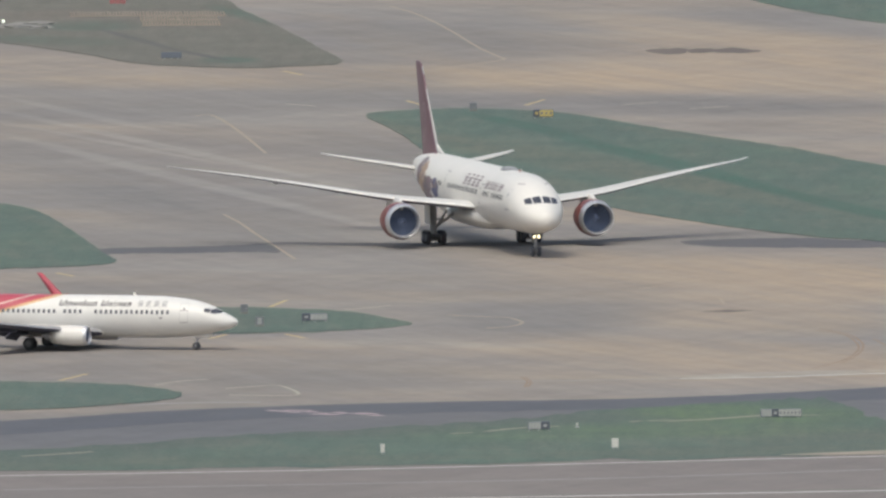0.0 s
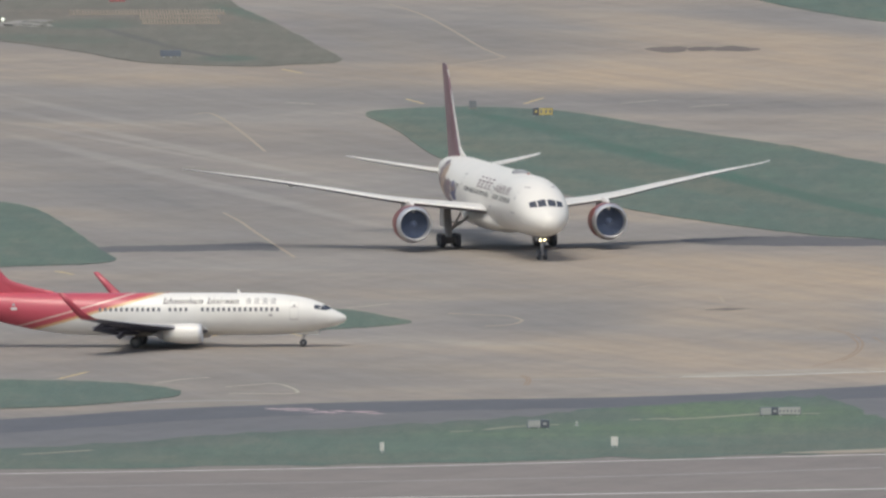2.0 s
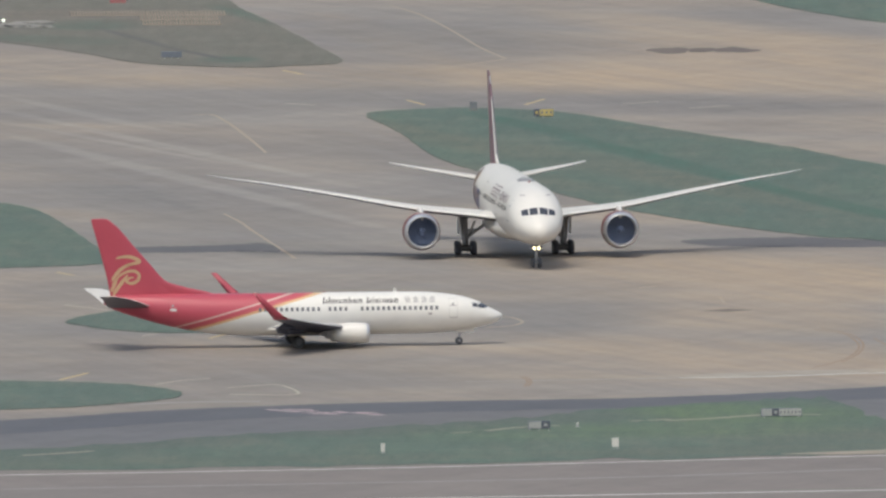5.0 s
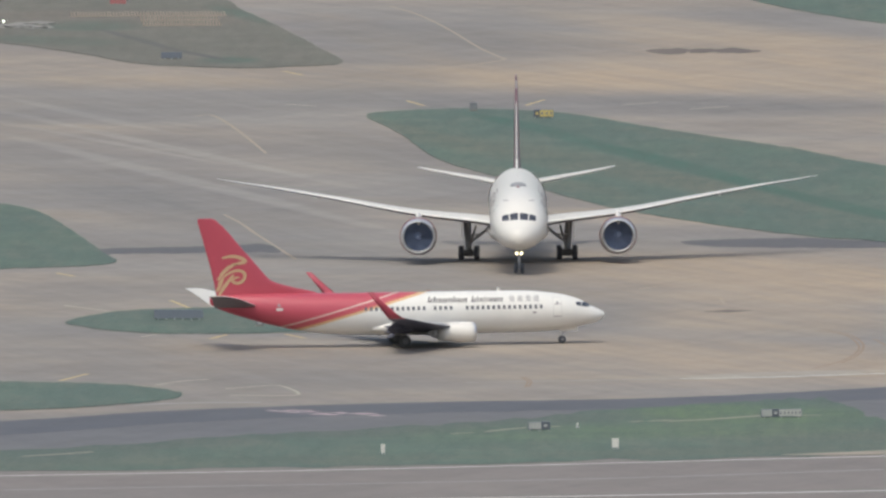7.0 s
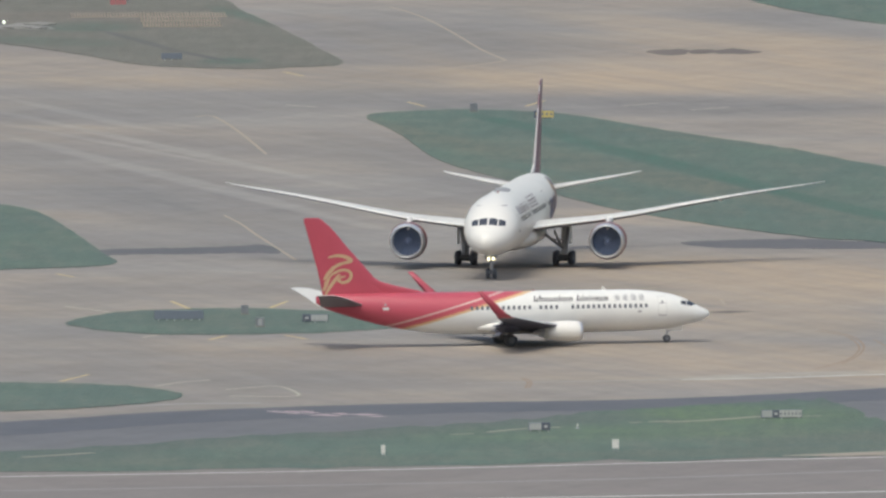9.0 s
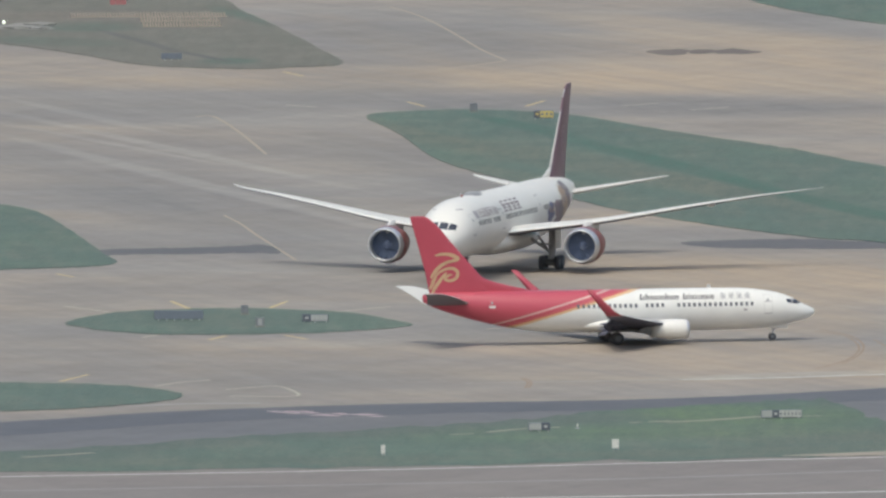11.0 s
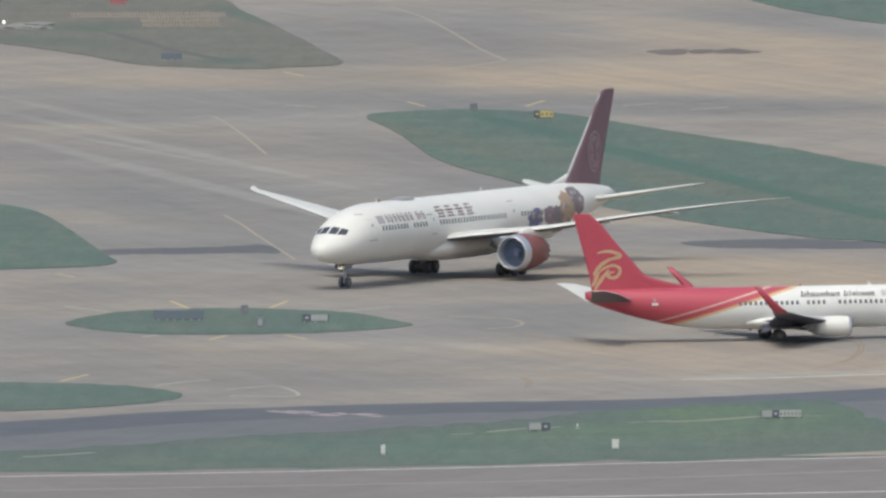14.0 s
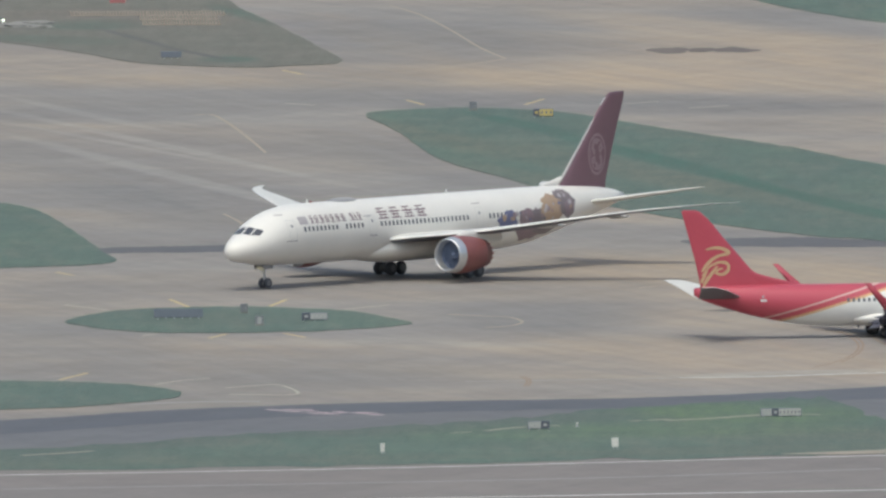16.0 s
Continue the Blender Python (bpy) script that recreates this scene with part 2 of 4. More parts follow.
def sheet(name, points, z, material, parent=None, thick=0.03, closed=True, smooth_line=True, ragged=0.0):
    """A flat sheet with a soft outline and a real edge, its top at z."""
    line = curve_points(points, True, 10) if smooth_line else [Vector(p) for p in points]
    if ragged:
        line = [Vector((p.x + ragged * noise.noise((p.x * 0.6, p.y * 0.15, 1)), p.y + ragged * 6 * noise.noise((p.x * 0.9, p.y * 0.12, 5)))) for p in line]
    bm = bmesh.new()
    f = bm.faces.new([bm.verts.new((p.x, p.y, z - thick)) for p in line])
    top = bmesh.ops.extrude_face_region(bm, geom=[f])
    bmesh.ops.translate(bm, verts=[g for g in top["geom"] if isinstance(g, bmesh.types.BMVert)], vec=(0, 0, thick))
    bmesh.ops.triangulate(bm, faces=[f for f in bm.faces if len(f.verts) > 4])
    return part(name, bm, material, parent)


def stripe(name, points, width, z, material, parent=None, label="", deep=None):
    """A painted line, its width taken across its run; deep: its width where it runs east and west."""
    line = curve_points(points, False, 6) if len(points) > 2 else [Vector(p) for p in points]
    bm, pairs = bmesh.new(), []
    for i, p in enumerate(line):
        d = (line[min(i + 1, len(line) - 1)] - line[max(i - 1, 0)]).normalized()
        s = Vector((-d.y * width / 2, d.x * (deep or width) / 2))
        pairs.append([bm.verts.new((q.x, q.y, z)) for q in (p + s, p - s)])
    for a, b in zip(pairs, pairs[1:]):
        bm.faces.new((a[0], a[1], b[1], b[0]))
    return part(name, bm, material, parent, label)


# ---- ground ----
bm = bmesh.new()
bm.faces.new([bm.verts.new(v) for v in ((-4000, -4200, 0), (4000, -4200, 0), (4000, 4000, 0), (-4000, 4000, 0))])
ground = tagged(part("ground", bm, CONCRETE), "broad stained concrete taxiways and apron of an airfield", "ground", kind="structure")


def lawn(points, material, label, name="grass_island", z=0.06, ragged=0.22):
    return tagged(sheet(name, points, z, material, ragged=ragged), label, "grass", kind="structure")


lawn(((-90, 470), (-62, 455), (-50.5, 443), (-40.5, 414), (-33.9, 391), (-23, 380), (-16.7, 383), (-11.3, 391.7), (-14.3, 430), (-18.4, 474),
      (-23.2, 520), (-28, 562), (-50, 640), (-90, 640)), DRYGRASS, "dry olive grass field beside the far taxiway", "grass_field")
lawn(((-8.3, 272), (-2.6, 282.5), (3.6, 284), (13.4, 273), (25.4, 232), (37.2, 195), (46.8, 157), (70, 90), (70, -60), (44.6, 7), (38, 17),
      (26.8, 45), (16.1, 82.5), (5.7, 140), (-0.2, 174.6), (-5, 236)), GRASS, "mown green grass island between the taxiways")
lawn(((-70, 130), (-56, 112), (-45.8, 92), (-41.5, 75), (-37.5, 36), (-34.3, -1.4), (-32.7, -20), (-35.7, -27.5), (-44, -31.5), (-70, -38)), GRASS,
     "dark green grass island beside the curved taxiway")
lawn(((-36.4, -126), (-32.1, -110.4), (-26.6, -105), (-19.5, -104), (-10.1, -111), (-5.7, -123), (-3.2, -135), (-10, -145), (-20.8, -148.5),
      (-29, -145.7), (-34.5, -136)), GRASS, "small lens-shaped grass island with signs on it")
lawn(((-62, -222), (-41.5, -225.7), (-30.9, -231), (-25.5, -241), (-24.3, -247.4), (-25.9, -257), (-33.1, -267), (-40.8, -271.4), (-62, -276)), GRASS,
     "green grass island beside the near taxiway")
lawn(((36.7, 537), (43.9, 502), (51.3, 477), (70, 430), (110, 560), (60, 640), (30, 600)), GRASS, "green grass field beyond the far taxiway")

near_asphalt = tagged(sheet("asphalt_taxiway", ((-90, -325), (-40.6, -288), (-25.2, -273), (-4.5, -263), (16.4, -259), (29.5, -252), (41.1, -242.5), (70, -215),
      (90, -215), (90, -345), (40, -345), (-40, -364), (-90, -372)), 0.02, ASPHALT, thick=0.015), "dark blue-grey asphalt taxiway strip", "taxiway", kind="structure")
tagged(sheet("fresh_asphalt", ((-90, -327), (-40.6, -289), (-25.2, -274), (-4.5, -264), (16.4, -260), (29.5, -253), (41.1, -243.5), (70, -217), (90, -217), (90, -240), (70, -236), (41, -262),
      (29.5, -268), (16, -275), (-5, -281), (-25, -293), (-40, -309), (-90, -343)), 0.026, FRESH, thick=0.006, ragged=.3), "darker fresh asphalt band along the taxiway edge", "taxiway", kind="structure")
lawn(((-90, -356), (-40, -333), (-19.8, -313.6), (0.7, -297), (13.7, -279), (24.2, -267.6), (34.7, -262), (37.1, -276), (40.3, -296), (48, -318),
      (39.7, -343), (31.1, -349), (-4.4, -359), (-40, -364), (-90, -376)), GRASS, "long grass strip beside the runway", "grass_strip", 0.07, 0.8)
runway = tagged(sheet("runway", ((-300, -416), (-39.5, -359), (-4.4, -353.5), (39.6, -341), (300, -266), (300, -420), (300, -560), (-300, -700)), 0.03, RUNWAY,
                      thick=0.02, smooth_line=False), "weathered asphalt runway edge with white side lines", "runway", kind="structure")
for pts, w, m in ((((-120, -387), (-39.5, -370.5), (-4.4, -363.3), (39.6, -349.4), (110, -331)), 1.0, WHITELINE),
                  (((-80, -425), (0.7, -407.1), (38.9, -399.6), (100, -386)), 1.3, WHITELINE),
                  (((-39, -391), (10, -381), (39, -369)), 0.9, GREYLINE)):
    stripe("edge_line", pts, w, 0.04, m, runway)
tagged(sheet("bare_ground", ((30.5, -347.5), (33, -345), (40, -341), (52, -333), (56, -339), (40, -347)), 0.08, SAND, thick=0.02), "pale bare ground beside the runway", "ground", kind="structure")
for pts, m, label in ((((-35.2, 4), (-27.5, 6.3), (-21.9, 8.8), (-18, 11.2), (-16.4, -4), (-21.8, -3.6), (-30.3, -5), (-35.1, -6.4)), PATCH, "dark asphalt repair patch in the taxiway"),
                      (((24, 10.4), (27.2, 14.3), (35.2, 16.6), (39.1, 14), (46.4, 6.8), (46.3, -2.6), (29.3, 0.4), (25.9, 4)), PATCH, "dark asphalt repair patch in the taxiway")):
    tagged(sheet("pavement_patch", pts, 0.012, m, thick=0.01, ragged=0.3), label, "pavement", kind="structure")

YELLOW_LINES = (((-26.7, -90), (-24.7, -104)), ((-16.9, -103), (-15.3, -91.5)), ((-3.9, 303), (-2, 292)), ((9.1, 291), (11.2, 303.5)), ((-35.9, -224.5), (-33.4, -213.5)),
                ((-22.4, -157), (-20.8, -150.3)), ((-15.2, -150), (-13.2, -157)), ((-38.4, -40), (-36.6, -46)), ((-17.9, 373), (-15.6, 363)))
for pts in YELLOW_LINES:
    stripe("yellow_marking", pts, 0.42, 0.02, YELLOW, ground)
FAINT_LINES = (((-27.0, 272), (-25.3, 274), (-23.8, 261.5), (-21.5, 232), (-18.8, 191)), ((-22.5, 68.3), (-20.7, 51.6), (-19.1, 32), (-17.3, 11.5), (-15.8, -5.6), (-14.8, -17)),
               ((-6, 528.3), (-2.4, 503.7), (1.2, 464.2), (4.4, 422.8), (7.2, 397)), ((7.2, 397), (5, 389.2), (-0.8, 374)), ((19.2, -74.3), (20.9, -71.5)),
               ((-32.4, 368), (-29.3, 371.5)), ((27.0, -92.2), (27.2, -98.2), (27.3, -102.2)), ((4.1, -122.2), (6.3, -124.4), (7.6, -132.3), (6.5, -139), (4.1, -141.6)), ((0.5, -119), (4.1, -122.2)))
for pts in FAINT_LINES:
    stripe("faded_marking", pts, 0.34, 0.018, FAINT, ground, deep=1.0)
PALE_LINES = (((-9.6, -109.2), (-5.2, -101.8)), ((-36.9, -98), (-32.6, -108)), ((-26.9, -232.9), (-24.6, -226.8), (-21.9, -223.5)), ((-28.9, -152.7), (-27.4, -148)),
              ((19.7, 290.6), (23.7, 296.4)), ((27, 281), (31.4, 286.7)), ((-17.2, 297.8), (-13.8, 292.3)),
              ((-20.3, -239.1), (-17.7, -235.7), (-15.6, -234.1), (-14.2, -240.6), (-13.5, -247.9), (-14.3, -250.5), (-17, -250.2), (-19.9, -249)))
for pts in PALE_LINES:
    stripe("faded_marking", pts, 0.3, 0.0185, PALELINE, ground, "faded pale marking", .85)
for pts in (((35.5, -147.9), (38.1, -155.8), (39.1, -166.4), (39.4, -178.8), (38.6, -191.8), (37, -202.8), (34.7, -211.8)), ((36.1, -146), (38.6, -155.9), (39.7, -167.4), (39.8, -178.8), (39, -191.8), (37.4, -203.8)),
            ((41, -163.8), (42, -175.3)), ((7.2, -223.8), (7.6, -227.5), (7.8, -232.1), (7.5, -239.3)), ((7.45, -223.8), (7.95, -227.5), (8.1, -233), (7.8, -239.3))):
    stripe("tyre_mark", pts, 0.2, 0.019, TYREMARK, ground, "curved brown tyre mark", .7)
stripe("bare_edge", ((-29, -264.6), (-23.8, -261.6), (-17, -261)), 1.8, 0.032, GREYLINE, ground, "pale worn taxiway edge")
stripe("edge_line", ((22, -227.6), (30.3, -226), (41.4, -221), (70, -211)), 1.0, 0.018, WHITELINE, ground, "pale taxiway edge line")
stripe("edge_line", ((2, -231.5), (14, -229.2), (22.2, -227.6)), .8, 0.018, GREYLINE, ground, "faded grey taxiway edge line")
for k in range(24):
    x0 = -16.4 + k * .42
    y0 = -274.4 - (x0 + 15.9) * .84 + random.uniform(-2.8, 2.8) * min(1, (k + 2) / 8)
    stripe("bleached_strip", ((x0, y0), (x0 + random.uniform(.4, 1.3), y0 - random.uniform(.0, 1.2))), random.uniform(.5, 1.5), 0.028 + .0003 * k, BLEACH, near_asphalt, "bleached pinkish strip on the asphalt")
for pts, w in ((((20.3, -295.6), (24.5, -292.5), (29.2, -287.2)), 1.1), (((17.0, -296.1), (18, -294.8)), .7), (((18.6, -295), (20.6, -293.4)), .9), (((3.8, -309.5), (5.6, -306.2), (7.5, -303.8)), .8),
               (((9.7, -302.3), (10.5, -302.4)), .8), (((-37.9, -342.4), (-34.6, -339.6), (-31.6, -336.3)), .8), (((32.8, -287.3), (34.4, -287.5)), .8), (((0.6, -312.5), (2.6, -311)), .6)):
    stripe("bare_path", pts, w, 0.078, SAND, ground, "pale bare path in the grass")
for pts in (((23.1, 415.4), (24.6, 419.2), (26.2, 420.3), (27.7, 418.8), (27.8, 413.4), (27.3, 408.1), (25.5, 405.7), (24.2, 409.8)),
            ((27.9, 417.4), (29.3, 420.0), (30.8, 418.4), (30.8, 411.7), (29.3, 409.2), (28.1, 410.7)),
            ((31.0, 417.0), (32.6, 420.9), (34.4, 417.9), (36.3, 412.3), (34.4, 408.5), (32.4, 408.8), (31.1, 410.3))):
    sheet("trench_patch", pts, 0.014, TRENCH, ground, thick=0.008, ragged=0.25)["label"] = "dark asphalt trench repair"
stripe("trench_patch", ((26.3, -114), (28.8, -116)), 4, 0.014, TRENCH, ground, "dark asphalt trench repair")


# ---- aircraft ----
def spline(xs, ys, x):
    """Smooth, without overshoot, through a few stations (xs rising)."""
    xs, ys = np.array(xs, float), np.array(ys, float)
    d = np.diff(ys) / np.diff(xs)
    m = np.concatenate([[d[0]], np.where(d[1:] * d[:-1] > 0, 2 * d[1:] * d[:-1] / (d[1:] + d[:-1] + 1e-12), 0), [d[-1]]])
    j = np.clip(np.searchsorted(xs, x) - 1, 0, len(xs) - 2)
    h = xs[j + 1] - xs[j]
    t = (x - xs[j]) / h
    return ((2 * t ** 3 - 3 * t ** 2 + 1) * ys[j] + (t ** 3 - 2 * t ** 2 + t) * h * m[j]
            + (-2 * t ** 3 + 3 * t ** 2) * ys[j + 1] + (t ** 3 - t ** 2) * h * m[j + 1])


class Hull:
    """A fuselage: distance aft of the nose, half-width, bottom and top."""

    def __init__(self, stations, offset, seg=48, square=1.0):
        self.s = np.array(stations, float)
        self.offset, self.seg, self.square = offset, seg, square

    def at(self, d):
        u, us = np.sqrt(d), np.sqrt(self.s[:, 0])
        return tuple(float(spline(us, self.s[:, k], np.array(u))) for k in (1, 2, 3))

    def point(self, d, angle, out=0.0):
        """Angle from the top, positive to the left side."""
        w, lo, hi = self.at(d)
        c, h = (lo + hi) / 2, (hi - lo) / 2
        return Vector((self.offset - d, (w + out) * math.sin(angle), c + (h + out) * math.cos(angle)))

    def side(self, d, z, left, out=0.012):
        w, lo, hi = self.at(d)
        c, h = (lo + hi) / 2, (hi - lo) / 2
        a = math.acos(max(-1, min(1, (z - c) / h)))
        return self.point(d, a if left else -a, out)

    def mesh(self):
        bm, rings, n = bmesh.new(), [], self.seg
        us = np.concatenate([np.linspace(0.02, math.sqrt(self.s[-1, 0]), 90)])
        for u in us:
            rings.append([bm.verts.new(self.point(u * u, 2 * math.pi * i / n)) for i in range(n)])
        for p, q in zip(rings, rings[1:]):
            for i in range(n):
                bm.faces.new((p[i], p[(i + 1) % n], q[(i + 1) % n], q[i]))
        bm.faces.new(rings[0])
        bm.faces.new(rings[-1])
        return bm

    def decal(self, d0, d1, z0, z1, left, slant=0.0, nx=1, nz=1, out=0.015, bm=None, rounded=0.0):
        """A thin patch of paint or glass that follows the skin."""
        bm = bm or bmesh.new()
        grid = [[bm.verts.new(self.side(d0 + (d1 - d0) * i / nx + slant * (j / nz), z0 + (z1 - z0) * j / nz, left, out)) for j in range(nz + 1)] for i in range(nx + 1)]
        for i in range(nx):
            for j in range(nz):
                bm.faces.new((grid[i][j], grid[i + 1][j], grid[i + 1][j + 1], grid[i][j + 1]))
        return bm


def foil_bm(stations, offset, up=False, n=10, half=0):
    """A wing through stations (span, aft distance of the leading edge, chord, height, thickness); up: the span runs upward."""
    bm, rings = bmesh.new(), []
    ts = [0.5 * (1 - math.cos(math.pi * k / n)) for k in range(n + 1)]
    prof = [(t, 0.6 * (1.48 * math.sqrt(t) - 0.63 * t - 1.758 * t * t + 1.4215 * t ** 3 - 0.5075 * t ** 4) * 1.67) for t in ts]
    loop = [(t, h) for t, h in prof] + [(t, -0.75 * h) for t, h in prof[-2:0:-1]]
    for s, le, chord, z, th in stations:
        ring = []
        for t, h in loop:
            x, k = offset - le - chord * t, chord * th * h
            ring.append(bm.verts.new((x, k * 1.14, s) if up else (x, s, z + k)))
        rings.append(ring)
    m = len(loop)
    for p, q in zip(rings, rings[1:]):
        for i in {0: range(m), 1: range(n), -1: range(n, m)}[half]:
            bm.faces.new((p[i], p[(i + 1) % m], q[(i + 1) % m], q[i]))
    if half >= 0:
        bm.faces.new(rings[0])
        bm.faces.new(rings[-1])
    else:
        bmesh.ops.delete(bm, geom=[v for v in bm.verts if not v.link_faces], context="VERTS")
    return bm


def fin_skin(stations, offset, d, z, side, out=0.012):
    """A point on the skin of an upright fin, at an aft distance and a height."""
    zs = [q[0] for q in stations]
    le, chord, th = (float(np.interp(z, zs, [q[c] for q in stations])) for c in (1, 2, 4))
    t = min(max((d - le) / chord, 0.0), 1.0)
    h = 0.6 * (1.48 * math.sqrt(t) - 0.63 * t - 1.758 * t * t + 1.4215 * t ** 3 - 0.5075 * t ** 4) * 1.67
    return (offset - d, side * (1.14 * chord * th * h * (1 if side > 0 else .75) + out), z)


def mirrored(stations):
    return [(-s[0], *s[1:]) for s in stations]


def refine(stations, k=4):
    a = np.array(stations, float)
    s = np.concatenate([np.linspace(p, q, k, endpoint=False) for p, q in zip(a[:-1, 0], a[1:, 0])] + [[a[-1, 0]]])
    return [tuple(float(v) for v in (x, *(spline(a[:, 0], a[:, c], np.array(x)) for c in range(1, a.shape[1])))) for x in s]


def wheel(parent, x, y, r, width, spin):
    """A tyre with a rim, on an axle across the aircraft; spin lists wheels to be turned."""
    w = part("wheel", lathe_bm([(-width * .42, r * .55), (-width * .5, r * .72), (-width * .48, r * .88), (-width * .3, r * .985), (0, r), (width * .3, r * .985),
             (width * .48, r * .88), (width * .5, r * .72), (width * .42, r * .55)], n=24), RUBBER, parent, "black rubber tyre", True)
    w.matrix_basis = pose(x, y, r, 0, 0, 90)
    part("rim", lathe_bm([(-width * .36, 0.02), (-width * .36, r * .3), (-width * .44, r * .56), (width * .44, r * .56), (width * .36, r * .3), (width * .36, .02)], n=16), RIM, w, "pale metal rim", True)
    spin.append((w, x, y, r))
    return w


PAINT = worn("white_aircraft_paint", (0.81, 0.785, 0.735), (0.74, 0.72, 0.675), 0.35, 0.32, 0, 0.5, 6, 0.001)
WINGPAINT = worn("pale_grey_wing_paint", (0.69, 0.68, 0.64), (0.60, 0.59, 0.56), 0.5, 0.42, 0, 0.4, 8, 0.001)
SILVER = worn("polished_lip_metal", (0.74, 0.74, 0.74), (0.62, 0.62, 0.63), 1.0, 0.3, 0.7, 0.5, 9, 0.001)
MAROON = worn("maroon_paint", (0.195, 0.115, 0.138), (0.175, 0.102, 0.125), 0.5, 0.35, 0, 0.5, 6, 0.001)
NACELLE = worn("brick_red_paint", (0.255, 0.095, 0.088), (0.22, 0.08, 0.077), 0.7, 0.38, 0, 0.5, 6, 0.001)
RED = worn("red_paint", (0.47, 0.078, 0.112), (0.42, 0.068, 0.10), 0.4, 0.33, 0, 0.5, 6, 0.001)
GOLD = worn("gold_paint", (0.54, 0.37, 0.22), (0.48, 0.33, 0.20), 0.8, 0.4)
CREAM = worn("pale_rose_paint", (0.48, 0.45, 0.455), (0.42, 0.39, 0.40), 0.8, 0.45)
TITLE = worn("dark_plum_lettering", (0.21, 0.135, 0.155), (0.19, 0.12, 0.14), 1, 0.4)
TITLEGREY = worn("dark_grey_lettering", (0.10, 0.095, 0.105), (0.085, 0.08, 0.09), 1, 0.4)
# Tyre black is lifted and blued: haze put into the colour.
RUBBER = worn("haze_lifted_black_rubber", (0.10, 0.105, 0.12), (0.125, 0.127, 0.135), 2, 0.85, 0, 0.3)
RIM = worn("dull_rim_metal", (0.26, 0.26, 0.27), (0.20, 0.20, 0.215), 3, 0.45, 0.5)
STRUT = worn("grey_gear_metal", (0.56, 0.56, 0.57), (0.44, 0.44, 0.45), 2, 0.5, 0.1)
GLASS = worn("dark_window_glass", (0.06, 0.065, 0.085), (0.075, 0.08, 0.095), 1, 0.15, 0, 0.6)
DARK = worn("dark_fan_metal", (0.085, 0.095, 0.12), (0.11, 0.12, 0.14), 2, 0.5, 0.2)
NAVY = worn("navy_mural_paint", (0.14, 0.155, 0.27), (0.18, 0.185, 0.30), 2, 0.45)
PLUM = worn("plum_mural_paint", (0.24, 0.19, 0.225), (0.31, 0.225, 0.235), 2, 0.45)
OCHRE = worn("ochre_mural_paint", (0.46, 0.34, 0.235), (0.40, 0.29, 0.21), 2, 0.45)
SOOT = worn("dark_mural_paint", (0.19, 0.17, 0.185), (0.25, 0.205, 0.21), 2, 0.45)
CRIMSON = worn("dull_red_seam", (0.42, 0.07, 0.10), (0.38, 0.06, 0.09), 1, 0.5)
CABINGLASS = worn("grey_cabin_glass", (0.15, 0.155, 0.17), (0.17, 0.175, 0.19), 1, 0.2, 0, 0.5)
MARK = worn("grey_mark_paint", (0.42, 0.39, 0.39), (0.37, 0.345, 0.35), 1, 0.5)
BRAKE = worn("dark_brake_metal", (0.12, 0.12, 0.125), (0.16, 0.155, 0.15), 2, 0.6, 0.2)
SEAM = worn("pale_grey_seam", (0.66, 0.655, 0.63), (0.61, 0.605, 0.585), 1, 0.5)
SLAT = worn("bare_slat_metal", (0.90, 0.89, 0.85), (0.84, 0.83, 0.80), 1.0, 0.3, 0.0, 0.5, 9, 0.001)
ROSE = worn("mauve_paint", (0.31, 0.225, 0.245), (0.27, 0.19, 0.21), 1.5, 0.4)
# Wide wing underside: grey with the shade beneath the wing painted in.
UNDERSHADE = worn("shade_darkened_underside_grey", (0.155, 0.15, 0.18), (0.13, 0.128, 0.155), 0.6, 0.5)
# Narrow wing underside: grey taken down to navy, standing in for shade.
WINGSHADE = worn("shade_darkened_wing_grey", (0.095, 0.098, 0.135), (0.08, 0.083, 0.118), 0.6, 0.5)
FINEDGE = worn("dull_leading_edge_metal", (0.47, 0.45, 0.44), (0.40, 0.385, 0.38), 1.0, 0.4, 0.1)
# Tailplane underside: the shade on its lower face is painted into the grey.
STABSHADE = worn("shaded_grey_underside_paint", (0.15, 0.13, 0.15), (0.13, 0.115, 0.13), 0.6, 0.5)
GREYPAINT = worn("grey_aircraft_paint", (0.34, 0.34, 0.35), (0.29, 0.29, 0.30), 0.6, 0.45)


def glow(name, colour, power):
    n = Nodes(name, 0.4)
    n.bsdf.inputs["Emission Color"].default_value = (*colour, 1)
    n.bsdf.inputs["Emission Strength"].default_value = power
    return n.done(colour)


LAMP = glow("lit_landing_lamp", (1.0, 0.86, 0.55), 3.5)
BEACON = worn("red_beacon_glass", (0.30, 0.06, 0.05), (0.26, 0.05, 0.05), 2, 0.3)


